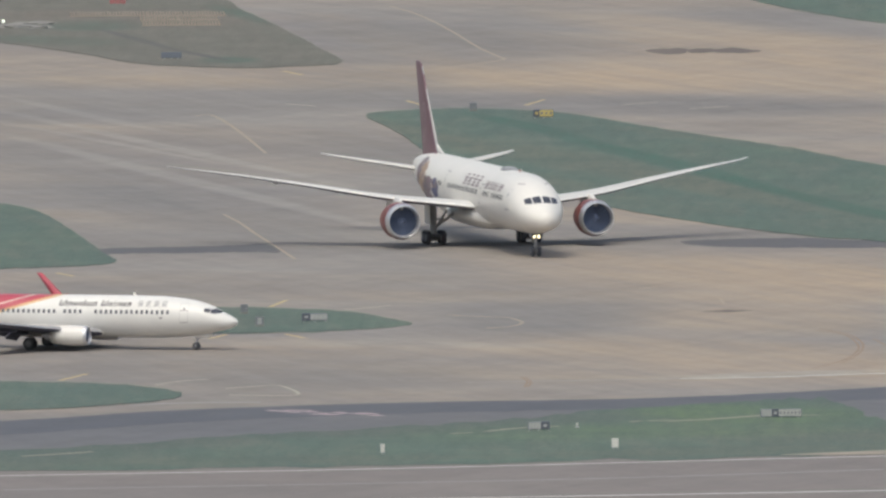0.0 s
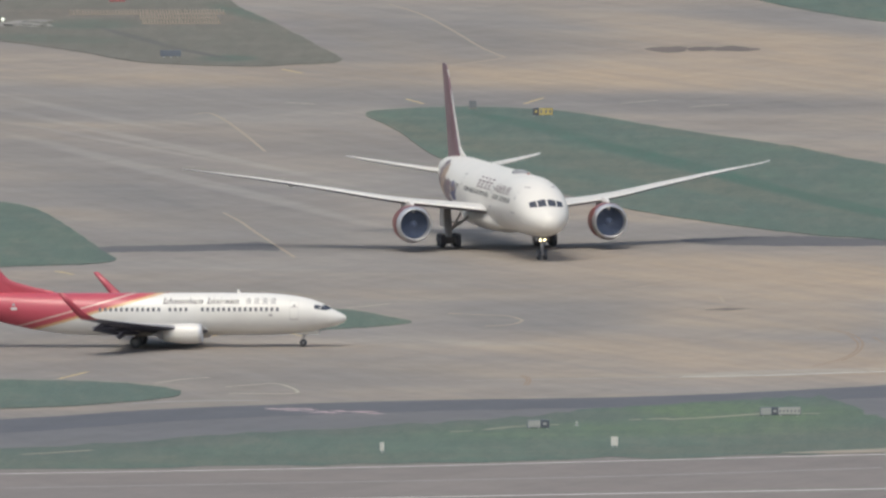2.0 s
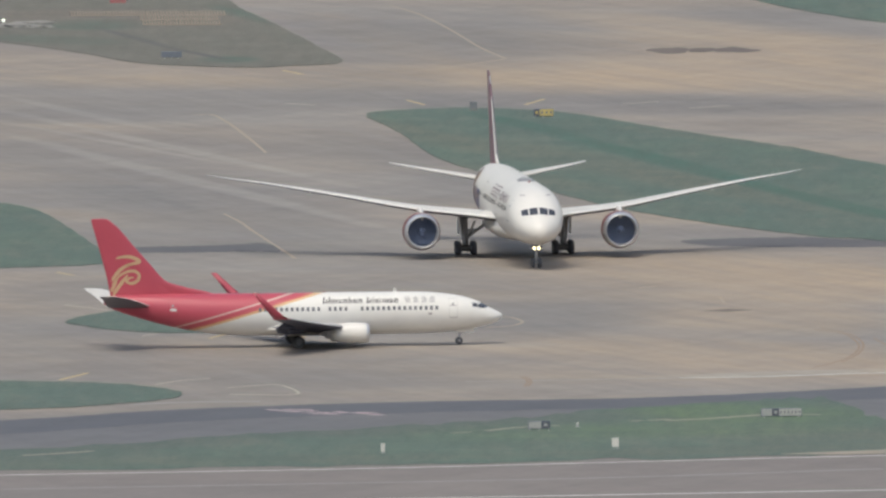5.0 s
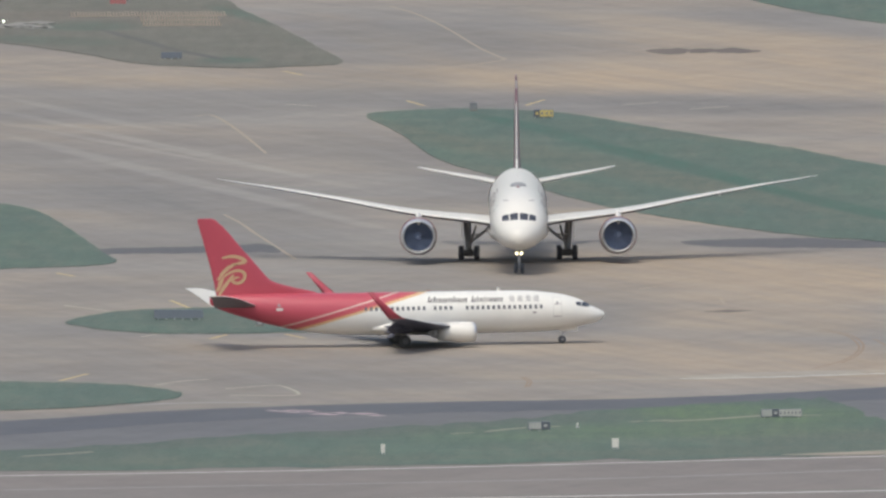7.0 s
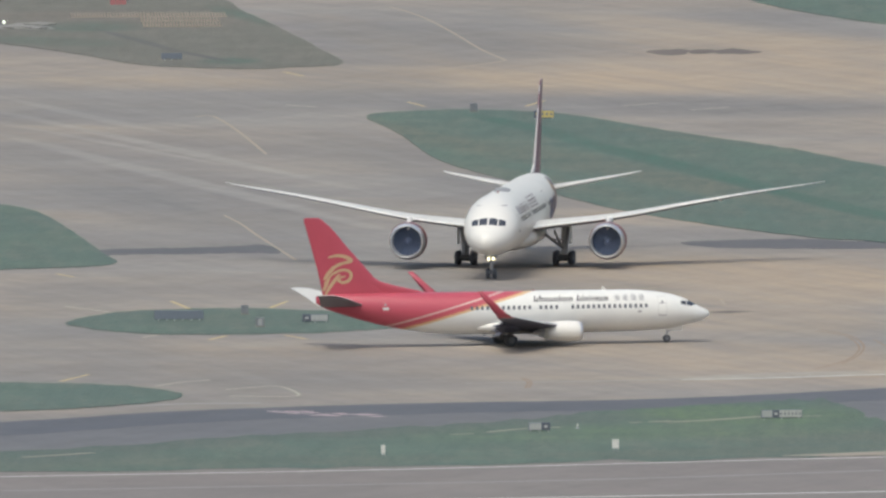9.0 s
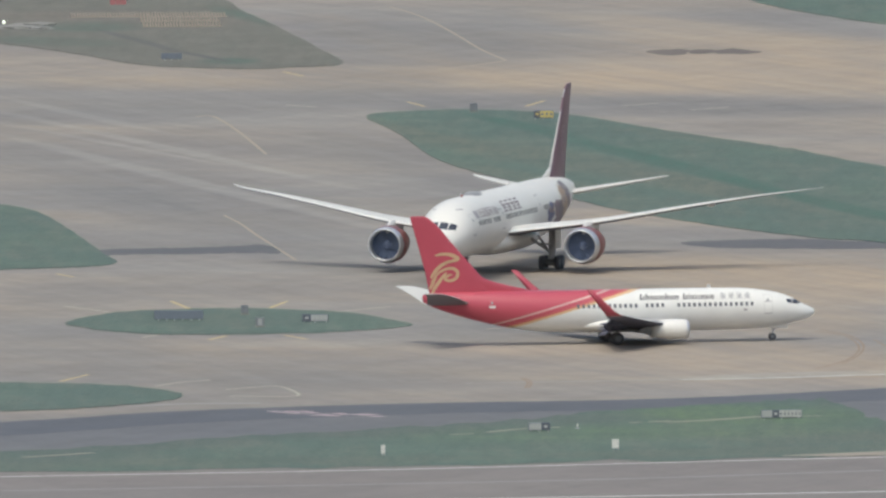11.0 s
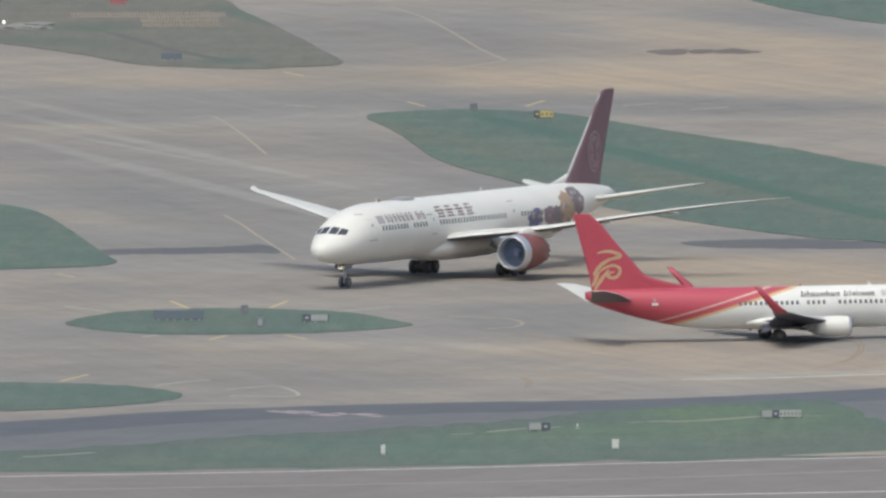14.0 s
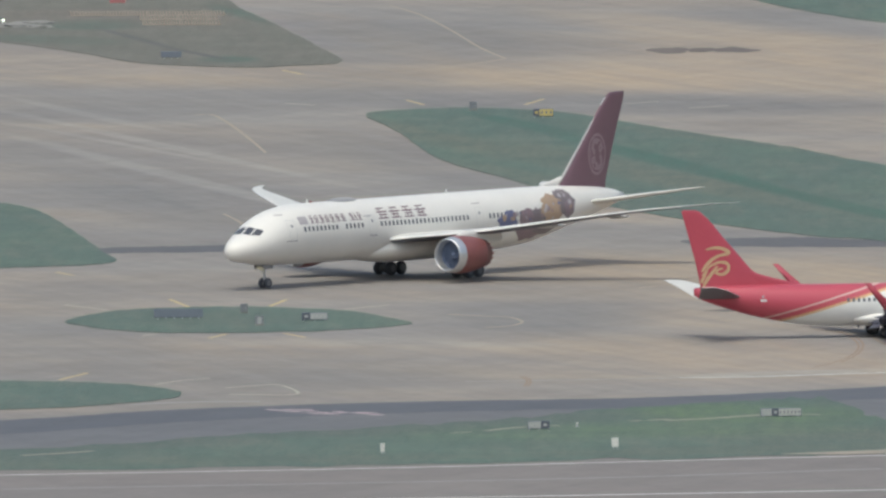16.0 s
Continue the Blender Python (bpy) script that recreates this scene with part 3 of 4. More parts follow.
def engine(parent, at, length, r, skin, lip_len, blades, spinner_r, squash=None, chevrons=0):
    """A turbofan: nacelle with a bright lip, duct, fan blades, spinner, core nozzle and tail cone."""
    nac = part("engine", lathe_bm([(-lip_len, r * .955), (-length * .28, r), (-length * .55, r * .97), (-length * .8, r * .86), (-length, r * .74), (-length * .99, r * .70),
                                   (-length * .8, r * .74)], at, 40, squash), skin, parent, "", True)
    if chevrons:
        zig = bmesh.new()
        for i in range(chevrons):
            vs = []
            for a, x in ((i - .5, -length * .985), (i + .5, -length * .985), (i, -length * 1.09)):
                q = 2 * math.pi * a / chevrons
                rr = r * (.735 if x > -length else .70)
                vs.append(zig.verts.new((at[0] + x, at[1] + rr * math.cos(q), at[2] + rr * math.sin(q))))
            zig.faces.new(vs)
        part("chevron_ring", zig, skin, nac, "saw-toothed nozzle edge")
    part("lip", lathe_bm([(-lip_len, r * .955), (-lip_len * .5, r * .92), (-lip_len * .15, r * .87), (0, r * .83), (-lip_len * .1, r * .795), (-lip_len * .5, r * .765),
                          (-lip_len * .95, r * .755)], at, 40, squash), SILVER, nac, "bright metal intake lip", True)
    part("intake_duct", lathe_bm([(-lip_len * .95, r * .755), (-length * .3, r * .77), (-length * .3, .05)], at, 40), DUCT, nac, "dark intake duct", True)
    x = at[0] - length * .26
    hub = part("fan", lathe_bm([(-length * .27, spinner_r * .9), (-length * .27, spinner_r), (-length * .29, spinner_r)], at, 20), DARK, nac, "fan hub")
    blade = bmesh.new()
    vs = []
    for rr, tw in ((spinner_r, .25), (r * .5, .5), (r * .745, .75)):
        for side in (-1, 1):
            b = side * math.pi / blades * (0.9 if rr < r * .6 else 0.75)
            vs.append(blade.verts.new((side * tw * 0.22, rr * math.cos(b), rr * math.sin(b))))
    blade.faces.new((vs[0], vs[1], vs[3], vs[2]))
    blade.faces.new((vs[2], vs[3], vs[5], vs[4]))
    bl = part("fan_blade", blade, FAN, hub)
    bl.matrix_basis = Matrix.Translation((x, at[1], at[2]))
    for i in range(1, blades):
        c = new("fan_blade", bl.data)
        c.parent = hub
        c.matrix_basis = Matrix.Translation((x, at[1], at[2])) @ Matrix.Rotation(2 * math.pi * i / blades, 4, "X")
    part("spinner", lathe_bm([(-length * .28, spinner_r), (-length * .22, spinner_r * .9), (-length * .17, spinner_r * .55), (-length * .14, .02)], at, 24), FAN, nac, "blue-grey spinner cone", True)
    part("core_nozzle", lathe_bm([(-length * .75, r * .60), (-length * 1.05, r * .46), (-length * 1.14, r * .40), (-length * 1.14, r * .34), (-length * 1.0, r * .34)], at, 28), STRUT, nac, "grey metal core nozzle", True)
    part("tail_cone", lathe_bm([(-length * 1.0, r * .30), (-length * 1.14, r * .26), (-length * 1.3, .03)], at, 20), STRUT, nac, "grey metal exhaust cone", True)
    return nac


DUCT = worn("blue_grey_duct_liner", (0.19, 0.23, 0.33), (0.22, 0.26, 0.36), 2, 0.6)
FAN = worn("fan_blade_metal", (0.15, 0.19, 0.29), (0.18, 0.22, 0.32), 3, 0.6, 0.0)


def dome_bm(lx, ly, lz, x, z):
    """A low streamlined blister on the crown."""
    bm = bmesh.new()
    bmesh.ops.create_uvsphere(bm, u_segments=24, v_segments=12, radius=1)
    bmesh.ops.transform(bm, matrix=Matrix.Translation((x, 0, z)) @ Matrix.Diagonal((lx, ly, lz, 1)), verts=bm.verts)
    return bm


def bars(hull, parent, d0, widths, gap, z0, z1, left, material, name="title_bar", out=0.018, tall=None, lean=0.0):
    """Lettering as plain bars on the skin: a stem with a shorter one beside it, or, for dense wide characters, rows across two stems."""
    d, full = d0, z1 - z0
    s = lean if left else -lean
    for k, w in enumerate(widths):
        if w > 0:
            bm, seen = bmesh.new(), k if left else len(widths) - 1 - k
            h = full if tall is None or seen in tall else full * .72
            if full < .2:
                hull.decal(d, d + w, z0, z1, left, nx=3, out=out, bm=bm)
            elif w > .9 or tall is None and full > .45 and w > .5 and gap < .2 and s == 0:
                t = .11 * h
                for q, p0, p1 in ((.02, .08, .95), (.3, .22, .86), (.56, .0, 1.0), (.86, .15, .8)):
                    p0, p1 = ((p0, p1), (1 - p1, 1 - p0))[k % 2]
                    hull.decal(d + p0 * w, d + p1 * w, z0 + q * h, z0 + q * h + t, left, nx=2, out=out, bm=bm)
                for c in (.28 + .06 * (k % 3), .68 - .05 * (k % 2)):
                    hull.decal(d + c * w, d + c * w + t, z0 + t, z0 + h * (.97 if c < .5 else .7), left, nz=3, out=out + .003, bm=bm)
            else:
                t = min(.24 * full, .36 * w)
                a, b = (d, d + w - t) if left else (d + w - t, d)
                hull.decal(a, a + t, z0, z0 + h, left, s * h / full, nz=3, out=out, bm=bm)
                if w > 2.2 * t:
                    hull.decal(b, b + t, z0, z0 + full * .66, left, s * .66, nz=3, out=out, bm=bm)
                    q = (.46, .08, .3)[k % 3]
                    hull.decal(min(a, b) + t + s * q, max(a, b) + s * q, z0 + q * full, z0 + q * full + .2 * full, left, out=out + .002, bm=bm)
            part(name, bm, material, parent)
        d += abs(w) + gap


def cabin_windows(hull, parent, runs, z, w, h, pitch):
    for left in (True, False):
        for d0, count in runs:
            for k in range(count):
                d = d0 + k * pitch
                part("cabin_window", hull.decal(d, d + w, z - h / 2, z + h / 2, left, nz=2, out=0.012), CABINGLASS, parent)


def door(hull, parent, d, w, z0, z1, left, seam=None):
    """A cabin door: its outline as a thin proud frame and a small window."""
    bm = bmesh.new()
    for a, b, lo, hi in ((d, d + .05, z0, z1), (d + w - .05, d + w, z0, z1), (d, d + w, z0, z0 + .05), (d, d + w, z1 - .05, z1)):
        hull.decal(a, b, lo, hi, left, nz=6, out=0.012, bm=bm)
    dd = part("cabin_door", bm, seam or SEAM, parent, "cabin door outline")
    part("door_window", hull.decal(d + w * .38, d + w * .62, z0 + (z1 - z0) * .62, z0 + (z1 - z0) * .78, left, nz=2, out=0.014), GREYPAINT, dd)


SPIN_WIDE, SPIN_NARROW = [], []


def wide_body():
    """The large twin-jet; its base lies midway between the main gears."""
    off = 31.48
    jet = tagged(new("wide_body_airliner"), "white wide-body airliner with maroon fin taxiing in a turn", "airplane")
    hull = Hull(((0, 0.05, 3.72, 3.82), (0.25, .7, 3.14, 4.46), (1, 1.34, 2.8, 5.02), (2, 1.82, 2.66, 5.52), (3, 2.2, 2.48, 6.12), (4.2, 2.5, 2.35, 6.8), (6.0, 2.74, 2.24, 7.48),
                 (8, 2.85, 2.18, 7.9), (10.5, 2.885, 2.16, 8.1), (30, 2.885, 2.14, 8.12), (41, 2.885, 2.16, 8.12), (46, 2.8, 2.55, 8.12), (50, 2.5, 3.3, 8.1), (54, 2.0, 4.2, 7.97), (58, 1.35, 5.1, 7.7),
                 (61, .75, 5.85, 7.3), (62.5, .3, 6.3, 6.9)), off)
    body = part("fuselage", hull.mesh(), PAINT, jet, "white painted fuselage", True)
    # wing-body fairing
    fair = Hull(((0, .3, 2.4, 3.2), (1.2, 1.9, 2.05, 3.9), (4, 2.95, 1.78, 4.6), (9, 3.12, 1.7, 4.7), (14, 3.08, 1.74, 4.5), (18, 2.5, 1.98, 3.8), (20.5, .4, 2.3, 2.9)), off - 19.2, 32)
    part("belly_fairing", fair.mesh(), PAINT, jet, "", True)
    wing = refine(((2.0, 21.4, 11.2, 3.95, .10), (2.9, 22.1, 10.6, 4.12, .10), (9.95, 25.9, 7.4, 4.82, .10), (18, 31.0, 4.7, 6.08, .10), (25, 35.9, 2.7, 7.1, .09),
                   (28.2, 38.8, 1.6, 7.46, .085), (29.4, 40.9, 1.0, 7.58, .08), (30.06, 42.6, .5, 7.62, .08)), 4)
    for side, st in ((1, wing), (-1, mirrored(wing))):
        w = part("wing", foil_bm(st, off, half=1), WINGPAINT, jet, "pale grey swept wing with shade painted on its underside", True)
        # lower skin darkened in colour to imitate its shade
        part("underside", foil_bm(st, off, half=-1), UNDERSHADE, w, "grey underside, shade painted in", True)
        lead = [(q[0], q[1] - .03, q[2] * .03 + .1, q[3] + .03, q[4] * q[2] / (q[2] * .03 + .1) * .27) for q in st]
        part("slat", foil_bm(lead, off), SLAT, w, "bright bare metal leading edge", True)
        for y, d0, ln in ((6.3, 29.5, 5.2), (14.0, 31.0, 4.8), (20.2, 34.4, 3.6)):
            z = float(np.interp(y, [2.9, 9.95, 18, 26], [3.8, 4.55, 5.85, 6.95])) + .03
            part("flap_fairing", lathe_bm([(0, .02), (-ln * .2, .13), (-ln * .5, .18), (-ln * .8, .13), (-ln, .03)], (off - d0, side * y, z), 12), WINGPAINT, w, "", True)
        part("pylon", foil_bm(((3.9, 23.0, 7.7, 0, .07), (4.7, 23.3, 7.2, 0, .085), (5.05, 24.4, 5.4, 0, .08)), off, True), PAINT, w).location.y = side * 9.95
        nac = engine(jet, (off - 21.88, side * 9.95, 2.77), 5.4, 1.88, NACELLE, 1.0, 20, .42, chevrons=16)
        nac["label"] = "brick-red engine nacelle with bright lip"
        stab = refine(((0.6, 54.4, 6.8, 6.15, .10), (9.0, 60.5, 2.6, 7.5, .09), (9.95, 62.0, 1.3, 7.67, .08)), 4)
        part("stabiliser", foil_bm(stab if side > 0 else mirrored(stab), off), WINGPAINT, jet, "pale grey tailplane", True)
    fin_form = refine(((7.2, 50.6, 9.2, 0, .085), (8.4, 52.4, 7.5, 0, .09), (12.5, 56.2, 5.1, 0, .09), (16.4, 59.7, 3.1, 0, .09), (16.95, 60.5, 2.35, 0, .07), (17.02, 61.2, 1.5, 0, .04)), 4)
    fin = part("fin", foil_bm(fin_form, off, True), MAROON, jet,
         "maroon vertical fin", True)
    part("dorsal_fillet", foil_bm(((7.8, 47.2, 8, 0, .03), (8.25, 49.8, 5.5, 0, .05), (8.9, 52.4, 3.5, 0, .06)), off, True), PAINT, fin, "white fillet", True)
    part("fin_edge", foil_bm(((8.2, 51.95, .8, 0, .40), (8.9, 52.76, .7, 0, .40), (12.5, 56.12, .5, 0, .38), (16.5, 59.74, .36, 0, .36)), off, True), FINEDGE, fin, "pale metal leading edge", True)
    for s in (-1, 1):
        bm = bmesh.new()
        for r0, r1, cx, cz, a0, a1 in ((.86, 1.0, 0, 0, 0, 6.3), (.66, .76, 0, 0, .3, 5.2), (.16, .42, -.18, .36, .5, 4.6), (.16, .42, .2, -.36, 3.2, 7.6), (.05, .22, .36, .28, 0, 6.3), (.05, .2, -.36, -.26, 0, 6.3)):
            ring = [[bm.verts.new(fin_skin(fin_form, off, 58.2 + 1.55 * (cx + r * math.cos(a0 + (a1 - a0) * i / 24)), 10.9 + 2.1 * (cz + r * math.sin(a0 + (a1 - a0) * i / 24)), s)) for r in (r0, r1)] for i in range(25)]
            for p, q in zip(ring, ring[1:]):
                bm.faces.new((p[0], p[1], q[1], q[0]))
        part("fin_emblem", bm, ROSE, fin, "pale mauve round emblem")
    # flight deck glass: two panes a side
    for left in (True, False):
        s = 1 if left else -1
        for a0, a1, d0, d1, e0, e1 in ((2.5, 25.5, 1.92, 2.98, 2.08, 3.06), (28.5, 47.5, 2.14, 3.12, 2.74, 3.42)):
            bm = bmesh.new()
            k = 4
            g = [[bm.verts.new(hull.point((d0 + (e0 - d0) * i / k) * (1 - j / k) + (d1 + (e1 - d1) * i / k) * j / k, s * radians((a0 + (a1 - a0) * i / k) * (1.08 - .12 * j / k)), .015))
                  for j in range(k + 1)] for i in range(k + 1)]
            for i in range(k):
                for j in range(k):
                    bm.faces.new((g[i][j], g[i + 1][j], g[i + 1][j + 1], g[i][j + 1]))
            part("cockpit_window", bm, GLASS, body, "dark flight deck glass")
    cabin_windows(hull, body, ((8.4, 9), (14.9, 5), (20.4, 23), (37.6, 18)), 5.75, .30, .47, .62)
    for left in (True, False):
        for d in (6.2, 18.6, 35.6, 50.4):
            door(hull, body, d, 1.1, 4.75 if d < 50 else 5.2, 6.7 if d < 50 else 7.0, left)
        for d0, d1, z in ((5.0, 6.6, 7.15), (5.7, 7.3, 4.62), (18.7, 19.8, 4.62), (35.4, 36.8, 7.0), (50.6, 51.6, 7.3)):
            part("door_mark", hull.decal(d0, d1, z, z + .09, left, nx=2, out=.016), MARK, body, "thin grey door mark")
        part("air_inlet", hull.decal(22.6, 23.1, 2.75, 3.05, left, nx=2, nz=2, out=.02), GREYPAINT, body, "small dark inlet")
        # airline titles as plain bars
        if left:
            part("title_mark", hull.decal(7.95, 9.2, 6.2, 6.95, True, nx=2, nz=3, out=.018), CREAM, body, "pale emblem")
            bars(hull, body, 9.6, (.58, .63, .69, .63, .69, .69, .75, -.3, .69, .23, .63), .16, 6.25, 7.0, True, TITLE)
            bars(hull, body, 18.0, (1.2,), 0, 6.55, 6.63, True, GREYPAINT, "title_dash")
            bars(hull, body, 20.2, (1.72, 1.72, 1.72, 1.72), .32, 6.2, 7.3, True, TITLE)
        else:
            bars(hull, body, 20.2, (1.72, 1.72, 1.72, 1.72), .32, 6.2, 7.3, False, TITLE)
            bars(hull, body, 18.0, (1.2,), 0, 6.55, 6.63, False, GREYPAINT, "title_dash")
            bars(hull, body, 9.6, (.63, .23, .69, -.3, .75, .69, .69, .63, .69, .63, .58), .16, 6.25, 7.0, False, TITLE)
        # the mural round the rear, as plain patches of colour
        for k, (d, z, rx, rz, m) in enumerate(((44.2, 3.8, 2.1, .75, PLUM), (47.0, 4.2, 2.0, .8, SOOT), (40.5, 5.0, 1.6, .75, NAVY), (40.9, 5.65, .85, .5, NAVY), (43.8, 5.2, 1.3, .95, PLUM), (45.6, 5.3, 1.2, .85, SOOT),
                                               (47.8, 5.6, 1.9, 1.25, OCHRE), (48.2, 6.5, 1.7, .8, OCHRE), (50.6, 6.3, 1.5, 1.25, SOOT), (50.2, 7.2, 1.3, .55, SOOT), (50.9, 6.1, .8, .9, PLUM), (46.6, 5.9, .6, .6, OCHRE))):
            bm = bmesh.new()
            out = .014 + .004 * k
            c = bm.verts.new(hull.side(d, z, left, out))
            ring = []
            for i in range(22):
                a = 2 * math.pi * i / 22
                q = 1 + .38 * noise.noise((d + math.cos(a) * 2, z + math.sin(a) * 2, k))
                ring.append(bm.verts.new(hull.side(d + rx * q * math.cos(a), z + rz * q * math.sin(a), left, out)))
            mid = [bm.verts.new(hull.side(d + rx * .5 * math.cos(2 * math.pi * i / 22), z + rz * .5 * math.sin(2 * math.pi * i / 22), left, out)) for i in range(22)]
            for i in range(22):
                bm.faces.new((c, mid[i], mid[(i + 1) % 22]))
                bm.faces.new((mid[i], ring[i], ring[(i + 1) % 22], mid[(i + 1) % 22]))
            part("mural_patch", bm, m, body)
        rnd = random.Random(5)
        for k in range(34):
            d = rnd.uniform(39.6, 51.4)
            top = float(np.interp(d, [39, 42, 46, 49, 52], [5.7, 5.9, 6.3, 7.3, 7.3]))
            z, size = rnd.uniform(4.4 if d < 46 else 5.0, top), rnd.uniform(.12, .34)
            bm, q = bmesh.new(), rnd.uniform(0, 6)
            bm.faces.new([bm.verts.new(hull.side(d + size * math.cos(i * .9 + q) * rnd.uniform(.7, 1.2), z + size * math.sin(i * .9 + q) * rnd.uniform(.7, 1.2), left, .075)) for i in range(7)])
            part("mural_fleck", bm, (NAVY, PLUM, OCHRE, SOOT, CREAM, ROSE)[(k * 5 + int(d)) % 6], body)
    # gear
    ng = part("nose_gear", tube_bm((off - 5.65, 0, .5), (off - 5.35, 0, 2.8), .13, .16), STRUT, jet, "grey nose gear strut")
    part("axle", tube_bm((off - 5.65, -.45, .52), (off - 5.65, .45, .52), .09), STRUT, ng)
    part("drag_brace", tube_bm((off - 5.5, 0, 1.5), (off - 4.2, 0, 2.6), .07), STRUT, ng)
    for s in (-1, 1):
        wheel(ng, off - 5.65, s * .33, .51, .36, SPIN_WIDE)
        lampcase = part("taxi_lamp", lathe_bm([(.5, .165), (.52, .185), (.02, .18), (-.1, .1), (-.12, .02)], (off - 5.4, s * .2, 1.98), 16), STRUT, ng, "lamp housing", True)
        part("lens", lathe_bm([(.03, .01), (.025, .08), (.0, .16)], (off - 5.38, s * .2, 1.98), 16), LAMP, lampcase, "lit lamp lens", True)
        part("gear_door", box_bm((1.5, .05, .45), (off - 5.4, s * .55, 2.12), .015), GREYPAINT, ng, "grey gear door")
    for s in (-1, 1):
        mg = part("main_gear", tube_bm((off - 31.48, s * 4.9, .6), (off - 31.3, s * 5.1, 4.2), .33, .42), STRUT, jet, "grey main gear strut")
        part("drag_strut", tube_bm((off - 31.3, s * 4.7, 1.7), (off - 28.6, s * 4.2, 3.5), .12), STRUT, mg)
        part("retract_link", tube_bm((off - 31.0, s * 4.95, 2.5), (off - 30.4, s * 3.6, 2.55), .09), STRUT, mg)
        part("side_brace", tube_bm((off - 31.4, s * 4.9, 1.6), (off - 30.4, s * 2.9, 3.2), .15), STRUT, mg)
        part("bogie_beam", tube_bm((off - 30.5, s * 4.9, .68), (off - 32.45, s * 4.9, .68), .26), STRUT, mg)
        part("gear_door", box_bm((2.6, .06, 1.9), (off - 31.3, s * 5.6, 3.0), .02), PAINT, mg, "white gear door")
        part("torque_link", tube_bm((off - 31.0, s * 4.9, .8), (off - 30.9, s * 4.95, 2.1), .1), STRUT, mg)
        part("brake_unit", tube_bm((off - 30.73, s * 4.9 - .5, .68), (off - 30.73, s * 4.9 + .5, .68), .34, n=16), BRAKE, mg, "dark brake pack")
        for dx in (.75, -.75):
            part("axle", tube_bm((off - 31.48 + dx, s * 4.9 - .9, .68), (off - 31.48 + dx, s * 4.9 + .9, .68), .1), STRUT, mg)
            for dy in (-.78, .78):
                wheel(mg, off - 31.48 + dx, s * 4.9 + dy, .68, .54, SPIN_WIDE)
    # small fittings
    part("satellite_dome", dome_bm(2.1, .8, .34, off - 17.8, 8.05), GREYPAINT, body, "grey low satellite dome", True)
    part("beacon", lathe_bm([(.12, .02), (.06, .12), (-.06, .12), (-.12, .02)], (off - 12.9, 0, 8.18), 12), BEACON, body, "red beacon", True)
    part("antenna", foil_bm(((8.05, 12.0, .5, 0, .1), (8.45, 12.2, .25, 0, .1)), off, True), PAINT, body)
    part("antenna", foil_bm(((8.05, 34.0, .5, 0, .1), (8.45, 34.2, .25, 0, .1)), off, True), PAINT, body)
    return jet


def tail_paint():
    """White forward, red aft behind a slanting sweep with gold and pale bands."""
    n = Nodes("white_red_livery", 0.32)
    sep = n.tree.nodes.new("ShaderNodeSeparateXYZ")
    n.link(n.place(), sep.inputs[0])
    x, z = sep.outputs[0], sep.outputs[2]
    # distance behind the sweep: it leans aft towards the belly
    lean = n.math("ADD", n.math("MULTIPLY", z, -3.55), 5.0 * 3.55 - (19.8 - 17.5))
    d = n.math("SUBTRACT", n.math("MULTIPLY", x, -1), lean)
    base = n.mix((0.80, 0.79, 0.755), (0.74, 0.73, 0.70), n.noise(0.5, 3))
    bands = ((0.0, (0.66, 0.46, 0.25)), (0.8, (0.52, 0.13, 0.12)), (1.5, (0.47, 0.078, 0.112)), (2.7, (0.64, 0.42, 0.38)), (3.3, (0.47, 0.078, 0.112)))
    for edge, colour in bands:
        base = n.mix(base, colour, n.math("GREATER_THAN", d, edge))
    return n.done(base)


LIVERY = tail_paint()


